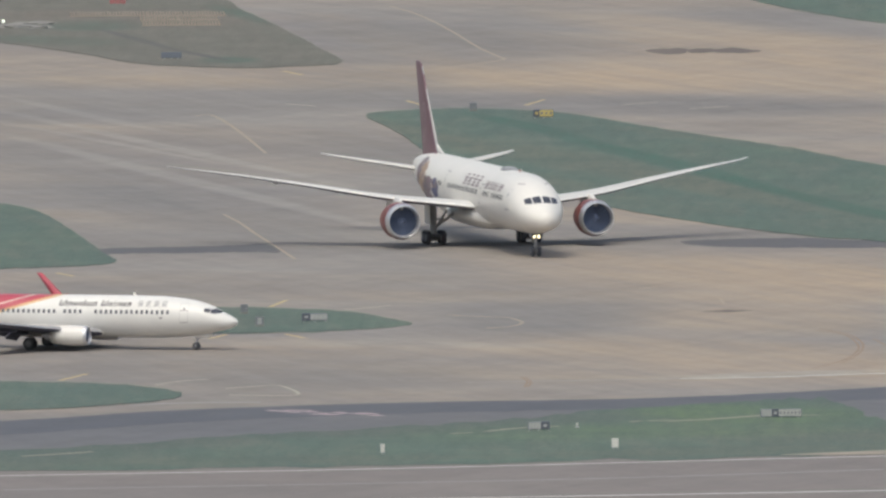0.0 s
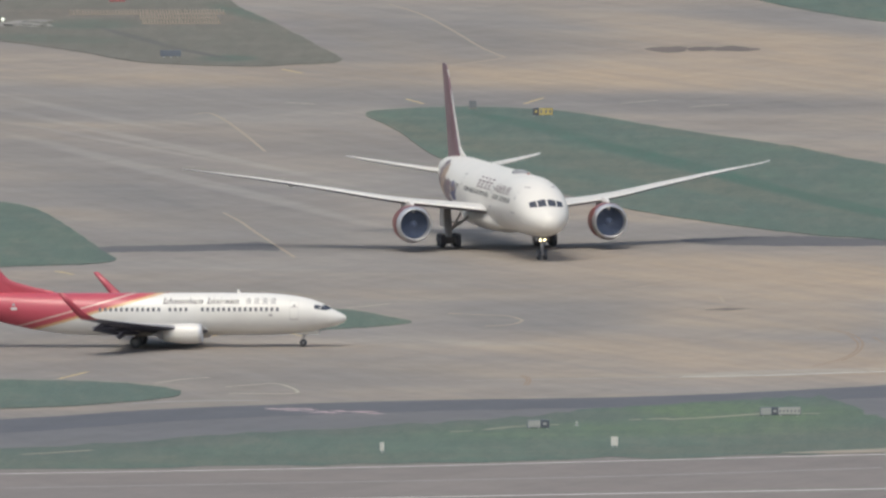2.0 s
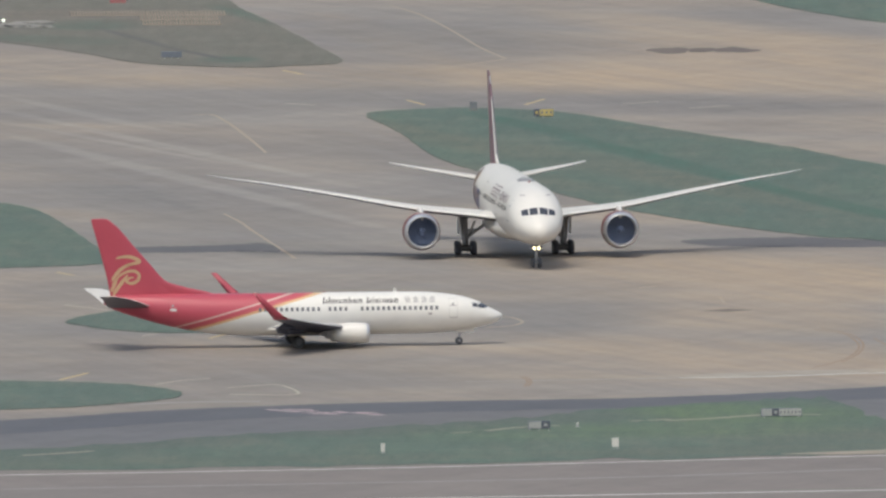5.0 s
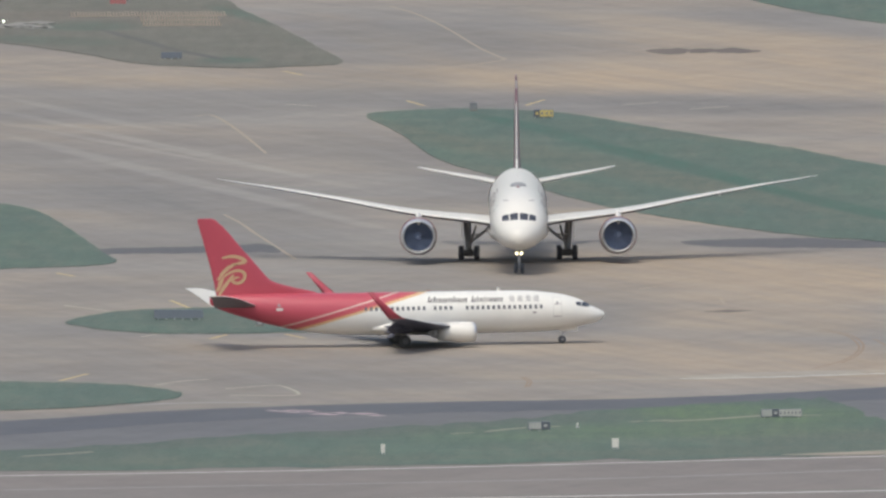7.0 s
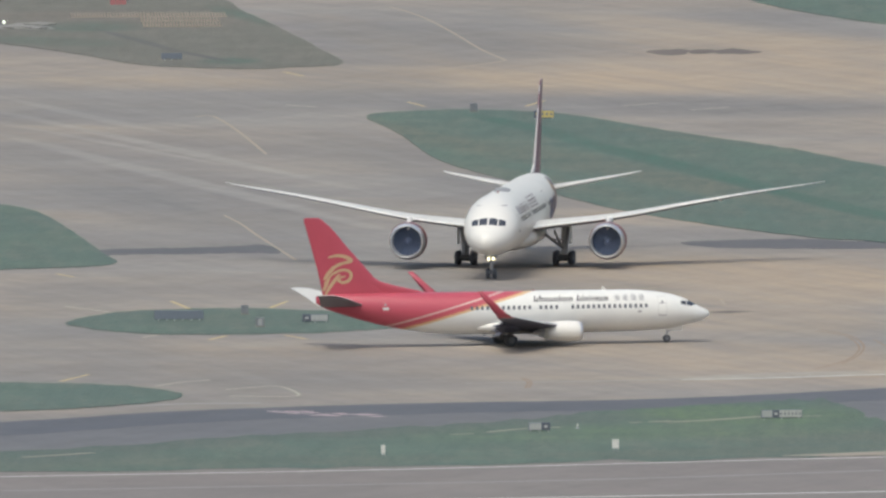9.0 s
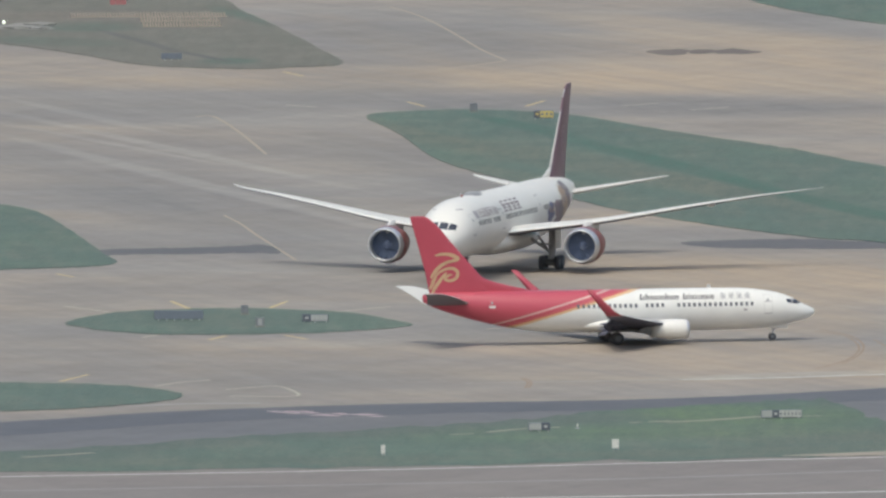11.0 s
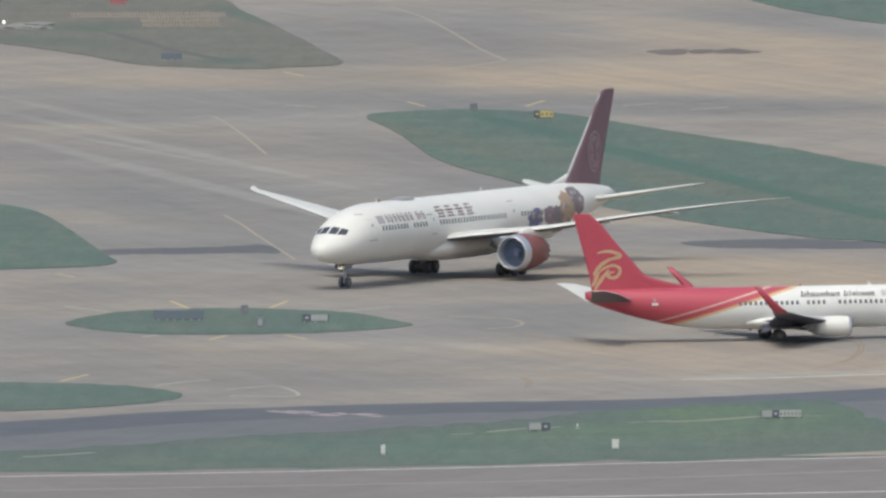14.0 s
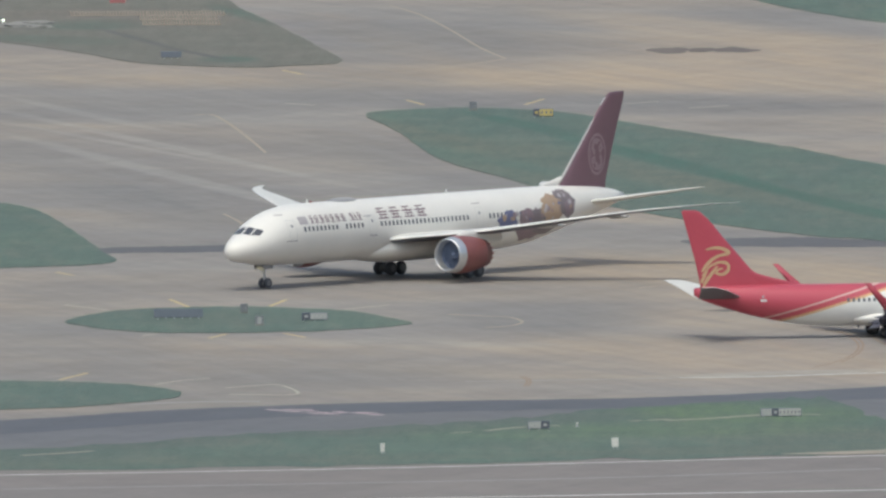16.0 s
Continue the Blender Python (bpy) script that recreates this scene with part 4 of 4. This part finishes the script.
def narrow_body():
    off = 19.8
    jet = tagged(new("narrow_body_airliner"), "white narrow-body airliner with red tail and winglets taxiing", "airplane")
    hull = Hull(((0, .04, 2.6, 2.7), (.2, .4, 2.32, 2.98), (.7, .8, 2.03, 3.24), (1.4, 1.14, 1.82, 3.57), (2.1, 1.38, 1.68, 3.98), (3, 1.6, 1.46, 4.36), (4, 1.73, 1.3, 4.63), (5.7, 1.84, 1.16, 4.9),
                 (8, 1.88, 1.08, 5.06), (15, 1.88, 1.05, 5.1), (24, 1.88, 1.06, 5.1), (27, 1.83, 1.22, 5.12), (30, 1.65, 1.65, 5.15), (33, 1.3, 2.35, 5.15), (35.5, .9, 3.1, 5.1), (37.4, .5, 3.8, 5.0), (38.05, .26, 4.2, 4.86)), off)
    body = part("fuselage", hull.mesh(), LIVERY, jet, "white fuselage with a red sweep aft", True)
    fair = Hull(((0, .3, 1.6, 2.2), (1, 1.6, 1.1, 2.4), (4, 2.05, .98, 2.6), (8, 2.05, .98, 2.6), (10, 1.5, 1.2, 2.3), (11.5, .3, 1.6, 2.0)), off - 12.5, 28)
    part("belly_fairing", fair.mesh(), PAINT, jet, "", True)
    wing = refine(((1.2, 13.0, 7.9, 1.58, .15), (1.9, 13.5, 7.3, 1.66, .15), (5.8, 16.0, 4.7, 2.08, .14), (11, 19.0, 3.1, 2.75, .12), (16.6, 22.0, 1.75, 3.5, .10)), 4)
    for side, st in ((1, wing), (-1, mirrored(wing))):
        w = part("wing", foil_bm(st, off, half=1), GREYPAINT, jet, "grey swept wing with shade painted on its underside", True)
        # this lower skin carries the painted-in shade, the upper stays plain grey
        part("underside", foil_bm(st, off, half=-1), WINGSHADE, w, "dark grey underside, shade painted in", True)
        pts = ((16.6, 22.0, 1.75, 3.5), (17.05, 22.4, 1.4, 3.62), (17.35, 23.0, 1.15, 4.0), (17.6, 23.9, .9, 4.8), (17.9, 25.3, .55, 6.1))
        bm, rings = bmesh.new(), []
        for y, le, c, z in pts:
            rings.append([bm.verts.new((off - le - c * t, side * (y + k), z + (k if y < 17 else 0))) for t, k in ((0, 0), (.25, .05), (.6, .05), (1, 0), (.6, -.04), (.25, -.04))])
        for p, q in zip(rings, rings[1:]):
            for i in range(6):
                bm.faces.new((p[i], p[(i + 1) % 6], q[(i + 1) % 6], q[i]))
        bm.faces.new(rings[-1])
        part("winglet", bm, RED, w, "red winglet", True)
        # flaps added lowered, in the painted-shade grey, to fill the dark under the wing
        for y0, y1 in ((2.1, 5.6), (6.0, 12.2)):
            bm, cols = bmesh.new(), []
            for y in np.linspace(y0, y1, 5):
                q = [float(np.interp(y, [p[0] for p in wing], [p[c] for p in wing])) for c in range(5)]
                te, ch = off - q[1] - q[2] * .97, 1.15 if y0 < 5 else .9
                cols.append([bm.verts.new((te + dx * ch, side * float(y), q[3] + dz * ch)) for dx, dz in ((.35, .02), (-.2, -.12), (-.8, -.74), (-.76, -.82), (-.25, -.32), (.3, -.16))])
            for p, q in zip(cols, cols[1:]):
                for i in range(6):
                    bm.faces.new((p[i], p[(i + 1) % 6], q[(i + 1) % 6], q[i]))
            bm.faces.new(cols[0])
            bm.faces.new(cols[-1])
            part("flap", bm, WINGSHADE, w, "dark flap added lowered to imitate shade under the wing")
        # fairings take the same shade-darkened grey
        for y, d0, ln in ((4.0, 19.0, 3.0), (7.6, 19.6, 2.8), (11.2, 21.0, 2.2)):
            z = float(np.interp(y, [1.9, 5.8, 11, 16], [1.5, 1.9, 2.6, 3.4])) - .2
            part("flap_fairing", lathe_bm([(0, .02), (-ln * .25, .14), (-ln * .6, .2), (-ln, .03)], (off - d0, side * y, z), 10), WINGSHADE, w, "", True)
        part("pylon", foil_bm(((1.9, 14.2, 4.5, 0, .07), (2.45, 15.2, 3.4, 0, .07)), off, True), PAINT, w).location.y = side * 4.83
        nac = engine(jet, (off - 13.3, side * 4.83, 1.42), 3.7, 1.03, PAINT, .32, 24, .28, .9)
        nac["label"] = "white engine nacelle"
        stab = refine(((.4, 33.4, 4.3, 3.9, .10), (6.7, 37.4, 1.75, 5.26, .09), (7.08, 38.2, 1.1, 5.34, .07)), 4)
        # pale top, darkened underside: light and shade split into two paints
        tail = part("stabiliser", foil_bm(stab if side > 0 else mirrored(stab), off, half=1), WINGPAINT, jet, "pale tailplane with shade painted on its grey underside", True)
        part("underside", foil_bm(stab if side > 0 else mirrored(stab), off, half=-1), STABSHADE, tail, "dark grey underside, shade painted in", True)
    fin_form = refine(((4.7, 31.0, 6.4, 0, .09), (6.4, 32.3, 5.4, 0, .09), (9.5, 35.0, 3.5, 0, .09), (12.2, 37.5, 1.75, 0, .08), (12.36, 37.9, 1.2, 0, .05)), 4)
    fin = part("fin", foil_bm(fin_form, off, True), RED, jet, "red vertical fin", True)
    part("dorsal_fillet", foil_bm(refine(((4.4, 26.4, 10, 0, .04), (5.2, 27.9, 8.2, 0, .045), (5.75, 30.2, 5.6, 0, .07), (6.35, 32.1, 3.8, 0, .11), (7.2, 33.0, 3, 0, .11)), 5), off, True), RED, fin, "red fillet", True)
    # plain gold strokes on the fin
    for s in (-1, 1):
        for pts, w in ((((36.9, 8.56), (36.2, 8.72), (35.4, 8.66), (34.65, 8.28), (35.4, 8.03), (35.95, 7.98)), .34), (((35.5, 8.0), (36.25, 7.68), (36.85, 7.1), (37.3, 6.45)), .36),
                       (((37.3, 6.06), (36.6, 6.88), (35.85, 7.3), (35.15, 7.34), (34.72, 7.0), (34.85, 6.46), (35.4, 6.18), (35.92, 6.36), (35.6, 6.7), (35.22, 6.74)), .3),
                       (((35.8, 6.98), (36.35, 6.3), (36.85, 5.6), (37.2, 4.95)), .34), (((36.8, 6.6), (37.2, 5.75), (37.4, 5.4)), .3)):
            line = curve_points(pts, False, 6)
            bm, prs = bmesh.new(), []
            for i, p in enumerate(line):
                d = (line[min(i + 1, len(line) - 1)] - line[max(i - 1, 0)]).normalized()
                q = Vector((-d.y, d.x)) * w / 2 * math.sin(math.pi * (i + 1.5) / (len(line) + 2)) ** .5
                prs.append([bm.verts.new(fin_skin(fin_form, off, v.x, v.y, s, .03)) for v in (p + q, p - q)])
            for a, b in zip(prs, prs[1:]):
                bm.faces.new((a[0], a[1], b[1], b[0]))
            part("fin_emblem", bm, GOLD, fin, "gold emblem stroke")
    for left in (True, False):
        s = 1 if left else -1
        for d0, d1, lo0, lo1, hi0, hi1 in ((2.42, 2.95, 3.54, 3.66, 3.93, 3.97), (1.72, 2.36, 3.44, 3.52, 3.66, 3.91)):
            bm, k = bmesh.new(), 3
            g = [[bm.verts.new(hull.side(d0 + (d1 - d0) * i / k, (lo0 + (lo1 - lo0) * i / k) * (1 - j / k) + (hi0 + (hi1 - hi0) * i / k) * j / k, left, .012)) for j in range(k + 1)] for i in range(k + 1)]
            for i in range(k):
                for j in range(k):
                    bm.faces.new((g[i][j], g[i + 1][j], g[i + 1][j + 1], g[i][j + 1]))
            part("cockpit_window", bm, GLASS, body, "dark flight deck glass")
        bm, k = bmesh.new(), 4
        g = [[bm.verts.new(hull.point(1.36 + .62 * j / k + .2 * i / k, s * radians(4 + (34 - 8 * j / k) * i / k), .012)) for j in range(k + 1)] for i in range(k + 1)]
        for i in range(k):
            for j in range(k):
                bm.faces.new((g[i][j], g[i + 1][j], g[i + 1][j + 1], g[i][j + 1]))
        part("cockpit_window", bm, GLASS, body, "dark flight deck glass")
    cabin_windows(hull, body, ((6.3, 15), (15.0, 4), (17.6, 12)), 3.6, .26, .36, .51)
    for left in (True, False):
        for d, hgt in ((4.4, 1.85), (31.2, 1.6)):
            door(hull, body, d, .86, 2.6 if d < 20 else 3.0, 2.6 + hgt if d < 20 else 4.5, left, None if d < 20 else CRIMSON)
        part("flag_mark", hull.decal(6.9, 7.25, 2.95, 3.15, left, nx=1, out=.016), MARK, body, "small grey mark")
        for z in (2.62, 3.75):
            part("door_mark", hull.decal(4.45, 5.2, z, z + .07, left, nx=1, out=.018), MARK, body, "thin grey door mark")
        part("door_mark", hull.decal(31.3, 31.9, 3.55, 3.8, left, nx=1, out=.018), SEAM, body, "pale door placard")
        flip = (lambda a: a) if not left else (lambda a: tuple(reversed(a)))
        bars(hull, body, 10.15, flip((.35, .35, .38, .15, .15, .28, .21, .42, -.24, .38, .38, .38, .38, .36, .38, .38, .42)), .1, 4.10, 4.66, left, TITLEGREY, tall=(0, 1, 5, 9, 10, 12), lean=.14)
        bars(hull, body, 6.5, (.63, .63, .63, .63), .16, 4.12, 4.64, left, GREYPAINT)
    ng = part("nose_gear", tube_bm((off - 4.12, 0, .34), (off - 4.0, 0, 1.8), .07, .1), STRUT, jet, "grey nose gear strut")
    part("axle", tube_bm((off - 4.12, -.28, .34), (off - 4.12, .28, .34), .05), STRUT, ng)
    part("drag_brace", tube_bm((off - 4.05, 0, .9), (off - 3.0, 0, 1.6), .045), STRUT, ng)
    for s in (-1, 1):
        wheel(ng, off - 4.12, s * .2, .34, .2, SPIN_NARROW)
        part("gear_door", box_bm((1.6, .04, .42), (off - 3.5, s * .36, 1.35), .01), PAINT, ng, "white gear door")
        mg = part("main_gear", tube_bm((off - 19.8, s * 2.86, .55), (off - 19.6, s * 3.0, 2.1), .12, .16), STRUT, jet, "grey main gear strut")
        part("axle", tube_bm((off - 19.8, s * 2.86 - .5, .56), (off - 19.8, s * 2.86 + .5, .56), .08), STRUT, mg)
        part("side_brace", tube_bm((off - 19.8, s * 2.8, 1.1), (off - 19.5, s * 1.5, 1.6), .06), STRUT, mg)
        for dy in (-.43, .43):
            wheel(mg, off - 19.8, s * 2.86 + dy, .57, .44, SPIN_NARROW)
    part("antenna", foil_bm(((5.05, 10.0, .4, 0, .1), (5.4, 10.2, .2, 0, .1)), off, True), PAINT, body)
    part("beacon", lathe_bm([(.1, .02), (.05, .09), (-.05, .09), (-.1, .02)], (off - 17.0, 0, 5.14), 12), BEACON, body, "red beacon", True)
    return jet


wide_jet = wide_body()
narrow_jet = narrow_body()


# ---- signs, markers and other things on the field ----
BLACKFACE = worn("black_sign_face", (0.085, 0.095, 0.125), (0.10, 0.11, 0.14), 2, 0.5)
YELLOWFACE = worn("yellow_sign_face", (0.60, 0.48, 0.17), (0.53, 0.42, 0.16), 1.5, 0.5)
WHITEFACE = worn("white_sign_face", (0.50, 0.50, 0.48), (0.42, 0.42, 0.405), 1.5, 0.55)
GREYFACE = worn("pale_grey_sign_face", (0.42, 0.43, 0.42), (0.36, 0.37, 0.37), 1.5, 0.55)
SLATE = worn("slate_blue_metal", (0.15, 0.178, 0.222), (0.18, 0.205, 0.245), 1.2, 0.55)
CASEGREY = worn("grey_cabinet_metal", (0.19, 0.205, 0.225), (0.225, 0.235, 0.25), 1.2, 0.55)
WHITEPOST = worn("white_marker_plastic", (0.72, 0.71, 0.67), (0.60, 0.59, 0.55), 2, 0.5)
STAKE = worn("weathered_concrete_stakes", (0.46, 0.41, 0.35), (0.34, 0.29, 0.25), 2, 0.8)
HEAP = worn("pale_rubble", (0.29, 0.285, 0.265), (0.22, 0.218, 0.205), 0.8, 0.9)
REDCLOTH = worn("red_barrier_plastic", (0.42, 0.16, 0.17), (0.38, 0.17, 0.175), 1, 0.6)


def airfield_sign(x, y, width, height, panels, label, turn=0.0, ground_z=0.06):
    """A low lit guidance sign: casing, feet, faces in a row and plain bars for its letters."""
    sign = tagged(new("airfield_sign"), label, "sign", "airfield signs")
    case = part("casing", box_bm((width, .22, height), (0, 0, .12 + height / 2), .02), SLATE, sign, "dark metal casing")
    for k in range(3):
        part("foot", tube_bm(((k - 1) * width * .42, 0, -.02), ((k - 1) * width * .42, 0, .16), .05), STRUT, sign)
    at = -width / 2 + .04
    for share, face, bar, count in panels:
        w = (width - .08) * share
        f = part("face", box_bm((w - .03, .02, height - .1), (at + w / 2, -.121, .12 + height / 2), .004), face, case)
        for k in range(count):
            cx = at + w * (k + .5) / count
            bw = w / count * .45
            part("letter_bar", box_bm((bw, .012, height * .34), (cx, -.136, .12 + height / 2)), bar, f)
        at += w
    sign.matrix_basis = pose(x, y, ground_z, 0, 0, turn)
    return sign


airfield_sign(8.6, -308.8, 2.0, .72, ((.6, GREYFACE, WHITEFACE, 4), (.4, BLACKFACE, GREYFACE, 1)), "low guidance sign with pale and black faces on grass", 6, .07)
airfield_sign(30.8, -291.6, 3.75, .74, ((.27, GREYFACE, WHITEFACE, 0), (.17, BLACKFACE, GREYFACE, 1), (.56, WHITEFACE, CASEGREY, 6)), "low guidance sign with grey, black and white faces on grass", 4, .07)
airfield_sign(11.0, 262.3, 2.2, .8, ((.3, BLACKFACE, YELLOWFACE, 1), (.7, YELLOWFACE, SLATE, 3)), "low yellow and black guidance sign on grass")
airfield_sign(-12.4, -130.0, 2.5, .72, ((.32, BLACKFACE, GREYFACE, 1), (.68, GREYFACE, WHITEFACE, 4)), "low grey and black guidance sign on the grass island")


def sign_back(x, y, width, height, label, turn=0.0):
    """The plain dark rear of a long sign on feet."""
    sign = tagged(new("sign_board"), label, "sign", "dark sign backs")
    back = part("casing", box_bm((width, .25, height), (0, 0, .14 + height / 2), .025), SLATE, sign)
    n = max(3, round(width / .8))
    for k in range(n):
        part("foot", tube_bm(((k + .5) / n * width - width / 2, 0, -.02), ((k + .5) / n * width - width / 2, 0, .18), .05), STRUT, sign)
    for k in range(1, n):
        part("rib", box_bm((.05, .04, height - .12), (k / n * width - width / 2, -.14, .14 + height / 2)), SLATE, back)
    sign.matrix_basis = pose(x, y, .06, 0, 0, turn)


sign_back(-25.6, -124.7, 4.75, .82, "long slate-grey sign back on the grass island")
sign_back(-30.6, 400.8, 2.35, .66, "slate-blue sign back in dry grass")


def cabinet(x, y, w, h, label, pale=False):
    """A small equipment cabinet with a plinth, a door and a sloping lid."""
    box = tagged(new("equipment_cabinet"), label, "cabinet", "field cabinets")
    part("plinth", box_bm((w * 1.1, .6, .14), (0, 0, .05), .01), HEAP, box, "concrete plinth")
    body = part("body", box_bm((w, .5, h - .14), (0, 0, .12 + (h - .14) / 2), .02), CASEGREY, box)
    d = part("door", box_bm((w * (.5 if pale else .84), .02, h * .74), (0, -.258, .12 + (h - .14) / 2), .004), GREYFACE if pale else CASEGREY, body)
    part("handle", box_bm((.03, .03, .12), (w * .18, -.28, .12 + h * .45)), STRUT, d)
    part("lid", box_bm((w * 1.08, .58, .05), (0, 0, h), .012), CASEGREY, box)
    box.matrix_basis = pose(x, y, .06)


cabinet(3.4, 279.3, .8, .85, "blue-grey equipment cabinet at the edge of the grass")
cabinet(-19.3, -114.7, .7, .85, "dark grey equipment cabinet on the grass island")
cabinet(-17.7, -136.3, .8, .85, "dark equipment cabinet with a pale door on the grass island", True)


def marker_post(x, y, w, h, label):
    """A white upright marker board on two short legs."""
    post = tagged(new("marker_board"), label, "marker", "white marker boards")
    part("board", box_bm((w, .1, h - .18), (0, 0, .18 + (h - .18) / 2), .02), WHITEPOST, post)
    part("side_plate", box_bm((.06, .34, h - .2), (-w / 2 - .035, .1, .18 + (h - .2) / 2), .01), WHITEPOST, post)
    for s in (-1, 1):
        part("leg", tube_bm((s * w * .3, 0, -.02), (s * w * .3, 0, .22), .035), STRUT, post)
    post.matrix_basis = pose(x, y, .07, 0, 0, -12)


marker_post(-5.5, -343.1, .32, .95, "slim white marker board standing in grass")
marker_post(15.4, -337.7, .56, 1.0, "white marker board standing in grass")

edge_light = tagged(new("edge_light"), "small white taxiway edge light in grass", "light")
part("base", lathe_bm([(-.06, .02), (-.06, .2), (.06, .16), (.06, .02)], n=14), GREYFACE, edge_light).matrix_basis = pose(0, 0, .05, 0, -90, 0)
part("stem", tube_bm((0, 0, .05), (0, 0, .28), .05), STRUT, edge_light)
part("cap", box_bm((.2, .2, .16), (0, 0, .34), .04), WHITEPOST, edge_light, "white cap")
edge_light.matrix_basis = pose(12.1, -304.3, .07)

# rows of short leaning stakes beyond the dry grass
rail = box_bm((9.2, .12, .08), (0, .1, .1), .01)
stakes = tagged(new("stake_row"), "row of short leaning weathered stakes in dry grass", "fence", "stake rows")
part("rail", rail, STAKE, stakes)
sb = bmesh.new()
box_bm((.15, .12, .62), (0, 0, .31), 0, sb)
bmesh.ops.transform(sb, matrix=Matrix.Shear("XY", 4, (0, 0)), verts=sb.verts)
first = part("stake", sb, STAKE, stakes)
first.matrix_basis = pose(-4.4, 0, 0, 0, -12, 0)
for k in range(1, 26):
    c = new("stake", first.data)
    c.parent = stakes
    c.matrix_basis = pose(-4.4 + k * .35, random.uniform(-.15, .15), random.uniform(-.05, .02), 0, -12 + random.uniform(-4, 4), 0)
stakes.matrix_basis = pose(-30.0, 481, .06)
copy_thing(stakes, pose(-30.4, 494, .06))
copy_thing(stakes, pose(-29.6, 505, .04))
copy_thing(stakes, pose(-38.6, 506, .0))


def heap(x, y, lx, ly, lz, seed, label):
    """A low pile of pale rubble."""
    bm = bmesh.new()
    bmesh.ops.create_icosphere(bm, subdivisions=4, radius=1)
    for v in bm.verts:
        k = 1 + .35 * noise.noise(v.co * 1.7 + Vector((seed, 0, 0))) + .18 * noise.noise(v.co * 5 + Vector((0, seed, 0)))
        v.co = Vector((v.co.x * lx * k, v.co.y * ly * k, max(-.05, v.co.z * lz * k)))
    ob = tagged(part("debris_mound", bm, HEAP), label, "mound", "debris mounds")
    ob.matrix_basis = pose(x, y, .05)


heap(-49.2, 481, 2.4, 3, .38, 1, "low mound of pale debris in dry grass")
heap(-46.4, 478.5, 1.5, 2, .3, 2, "low mound of pale debris in dry grass")
heap(-47.2, 489, 2.6, 2, .25, 3, "low mound of pale debris in dry grass")

lamp_post = tagged(new("field_lamp"), "small white field lamp on a short post", "lamp")
part("post", tube_bm((0, 0, -.05), (0, 0, .35), .04), STRUT, lamp_post)
part("lamp_head", lathe_bm([(.16, .02), (.13, .14), (0, .19), (-.13, .14), (-.16, .02)], (0, 0, .5), 16), glow("lit_field_lamp", (.95, 1.0, .85), 1.2), lamp_post, "white glowing head", True)
lamp_post.matrix_basis = pose(-50.7, 485, .05)

barrier = tagged(new("water_barrier"), "faded red plastic barrier at the far edge", "barrier")
for k in range(3):
    part("segment", box_bm((.6, .4, .75), (k * .63 - .63, 0, .37), .06), REDCLOTH, barrier)
barrier.matrix_basis = pose(-38.0, 538, .04)


# ---- what moves ----
def motions():
    wide = ((0, 3.89, 10.4, -78.0), (1, 4.74, 5.6, -78.95), (2, 5.47, 0.95, -80.15), (3, 6.1, -3.36, -81.65), (4, 6.69, -7.61, -83.34), (5, 7.11, -11.82, -85.29),
            (6, 7.37, -15.97, -87.62), (7, 7.46, -20.05, -89.91), (8, 7.38, -24.05, -92.38), (9, 7.12, -27.97, -95.33), (10, 6.65, -31.78, -98.8), (11, 5.95, -35.48, -102.77),
            (12, 5.0, -39.04, -107.33), (13, 3.9, -42.5, -112.45), (14, 2.4, -45.7, -117.95), (15, 0.53, -48.56, -123.25), (16, -1.42, -51.26, -128.49))
    narrow = ((0, -38.45, -170.54, -17.32), (1, -33.75, -171.71, -10.77), (2, -28.92, -172.37, -4.77), (3, -24.02, -172.55, 0.18), (4, -19.09, -172.36, 4.0),
              (5, -14.14, -171.89, 6.72), (6, -9.18, -171.22, 8.53), (7, -4.21, -170.42, 9.66), (8, 0.79, -169.54, 10.32), (9, 5.8, -168.61, 10.72), (10, 10.85, -167.64, 11.01),
              (11, 15.92, -166.64, 11.33), (12, 21.03, -165.59, 11.79), (13, 26.15, -164.5, 12.42), (14, 31.3, -163.33, 12.99), (15, 36.48, -162.12, 13.32), (16, 41.68, -160.88, 13.47))
    for jet, rows, wheels in ((wide_jet, wide, SPIN_WIDE), (narrow_jet, narrow, SPIN_NARROW)):
        walk(jet, [(t, pose(x, y, 0.04, 0, 0, a)) for t, x, y, a in rows])
        # wheels roll with the distance covered
        way, dist = [0.0], 0.0
        for p, q in zip(rows, rows[1:]):
            dist += math.hypot(q[1] - p[1], q[2] - p[2])
            way.append(dist)
        ts = np.arange(0, 16.01, 0.125)
        run = np.interp(ts, [r[0] for r in rows], way)
        for w, x, y, r in wheels:
            walk(w, [(float(t), pose(x, y, r) @ Matrix.Rotation(float(s) / r, 4, "Y") @ pose(0, 0, 0, 0, 0, 90)) for t, s in zip(ts, run)])


motions()
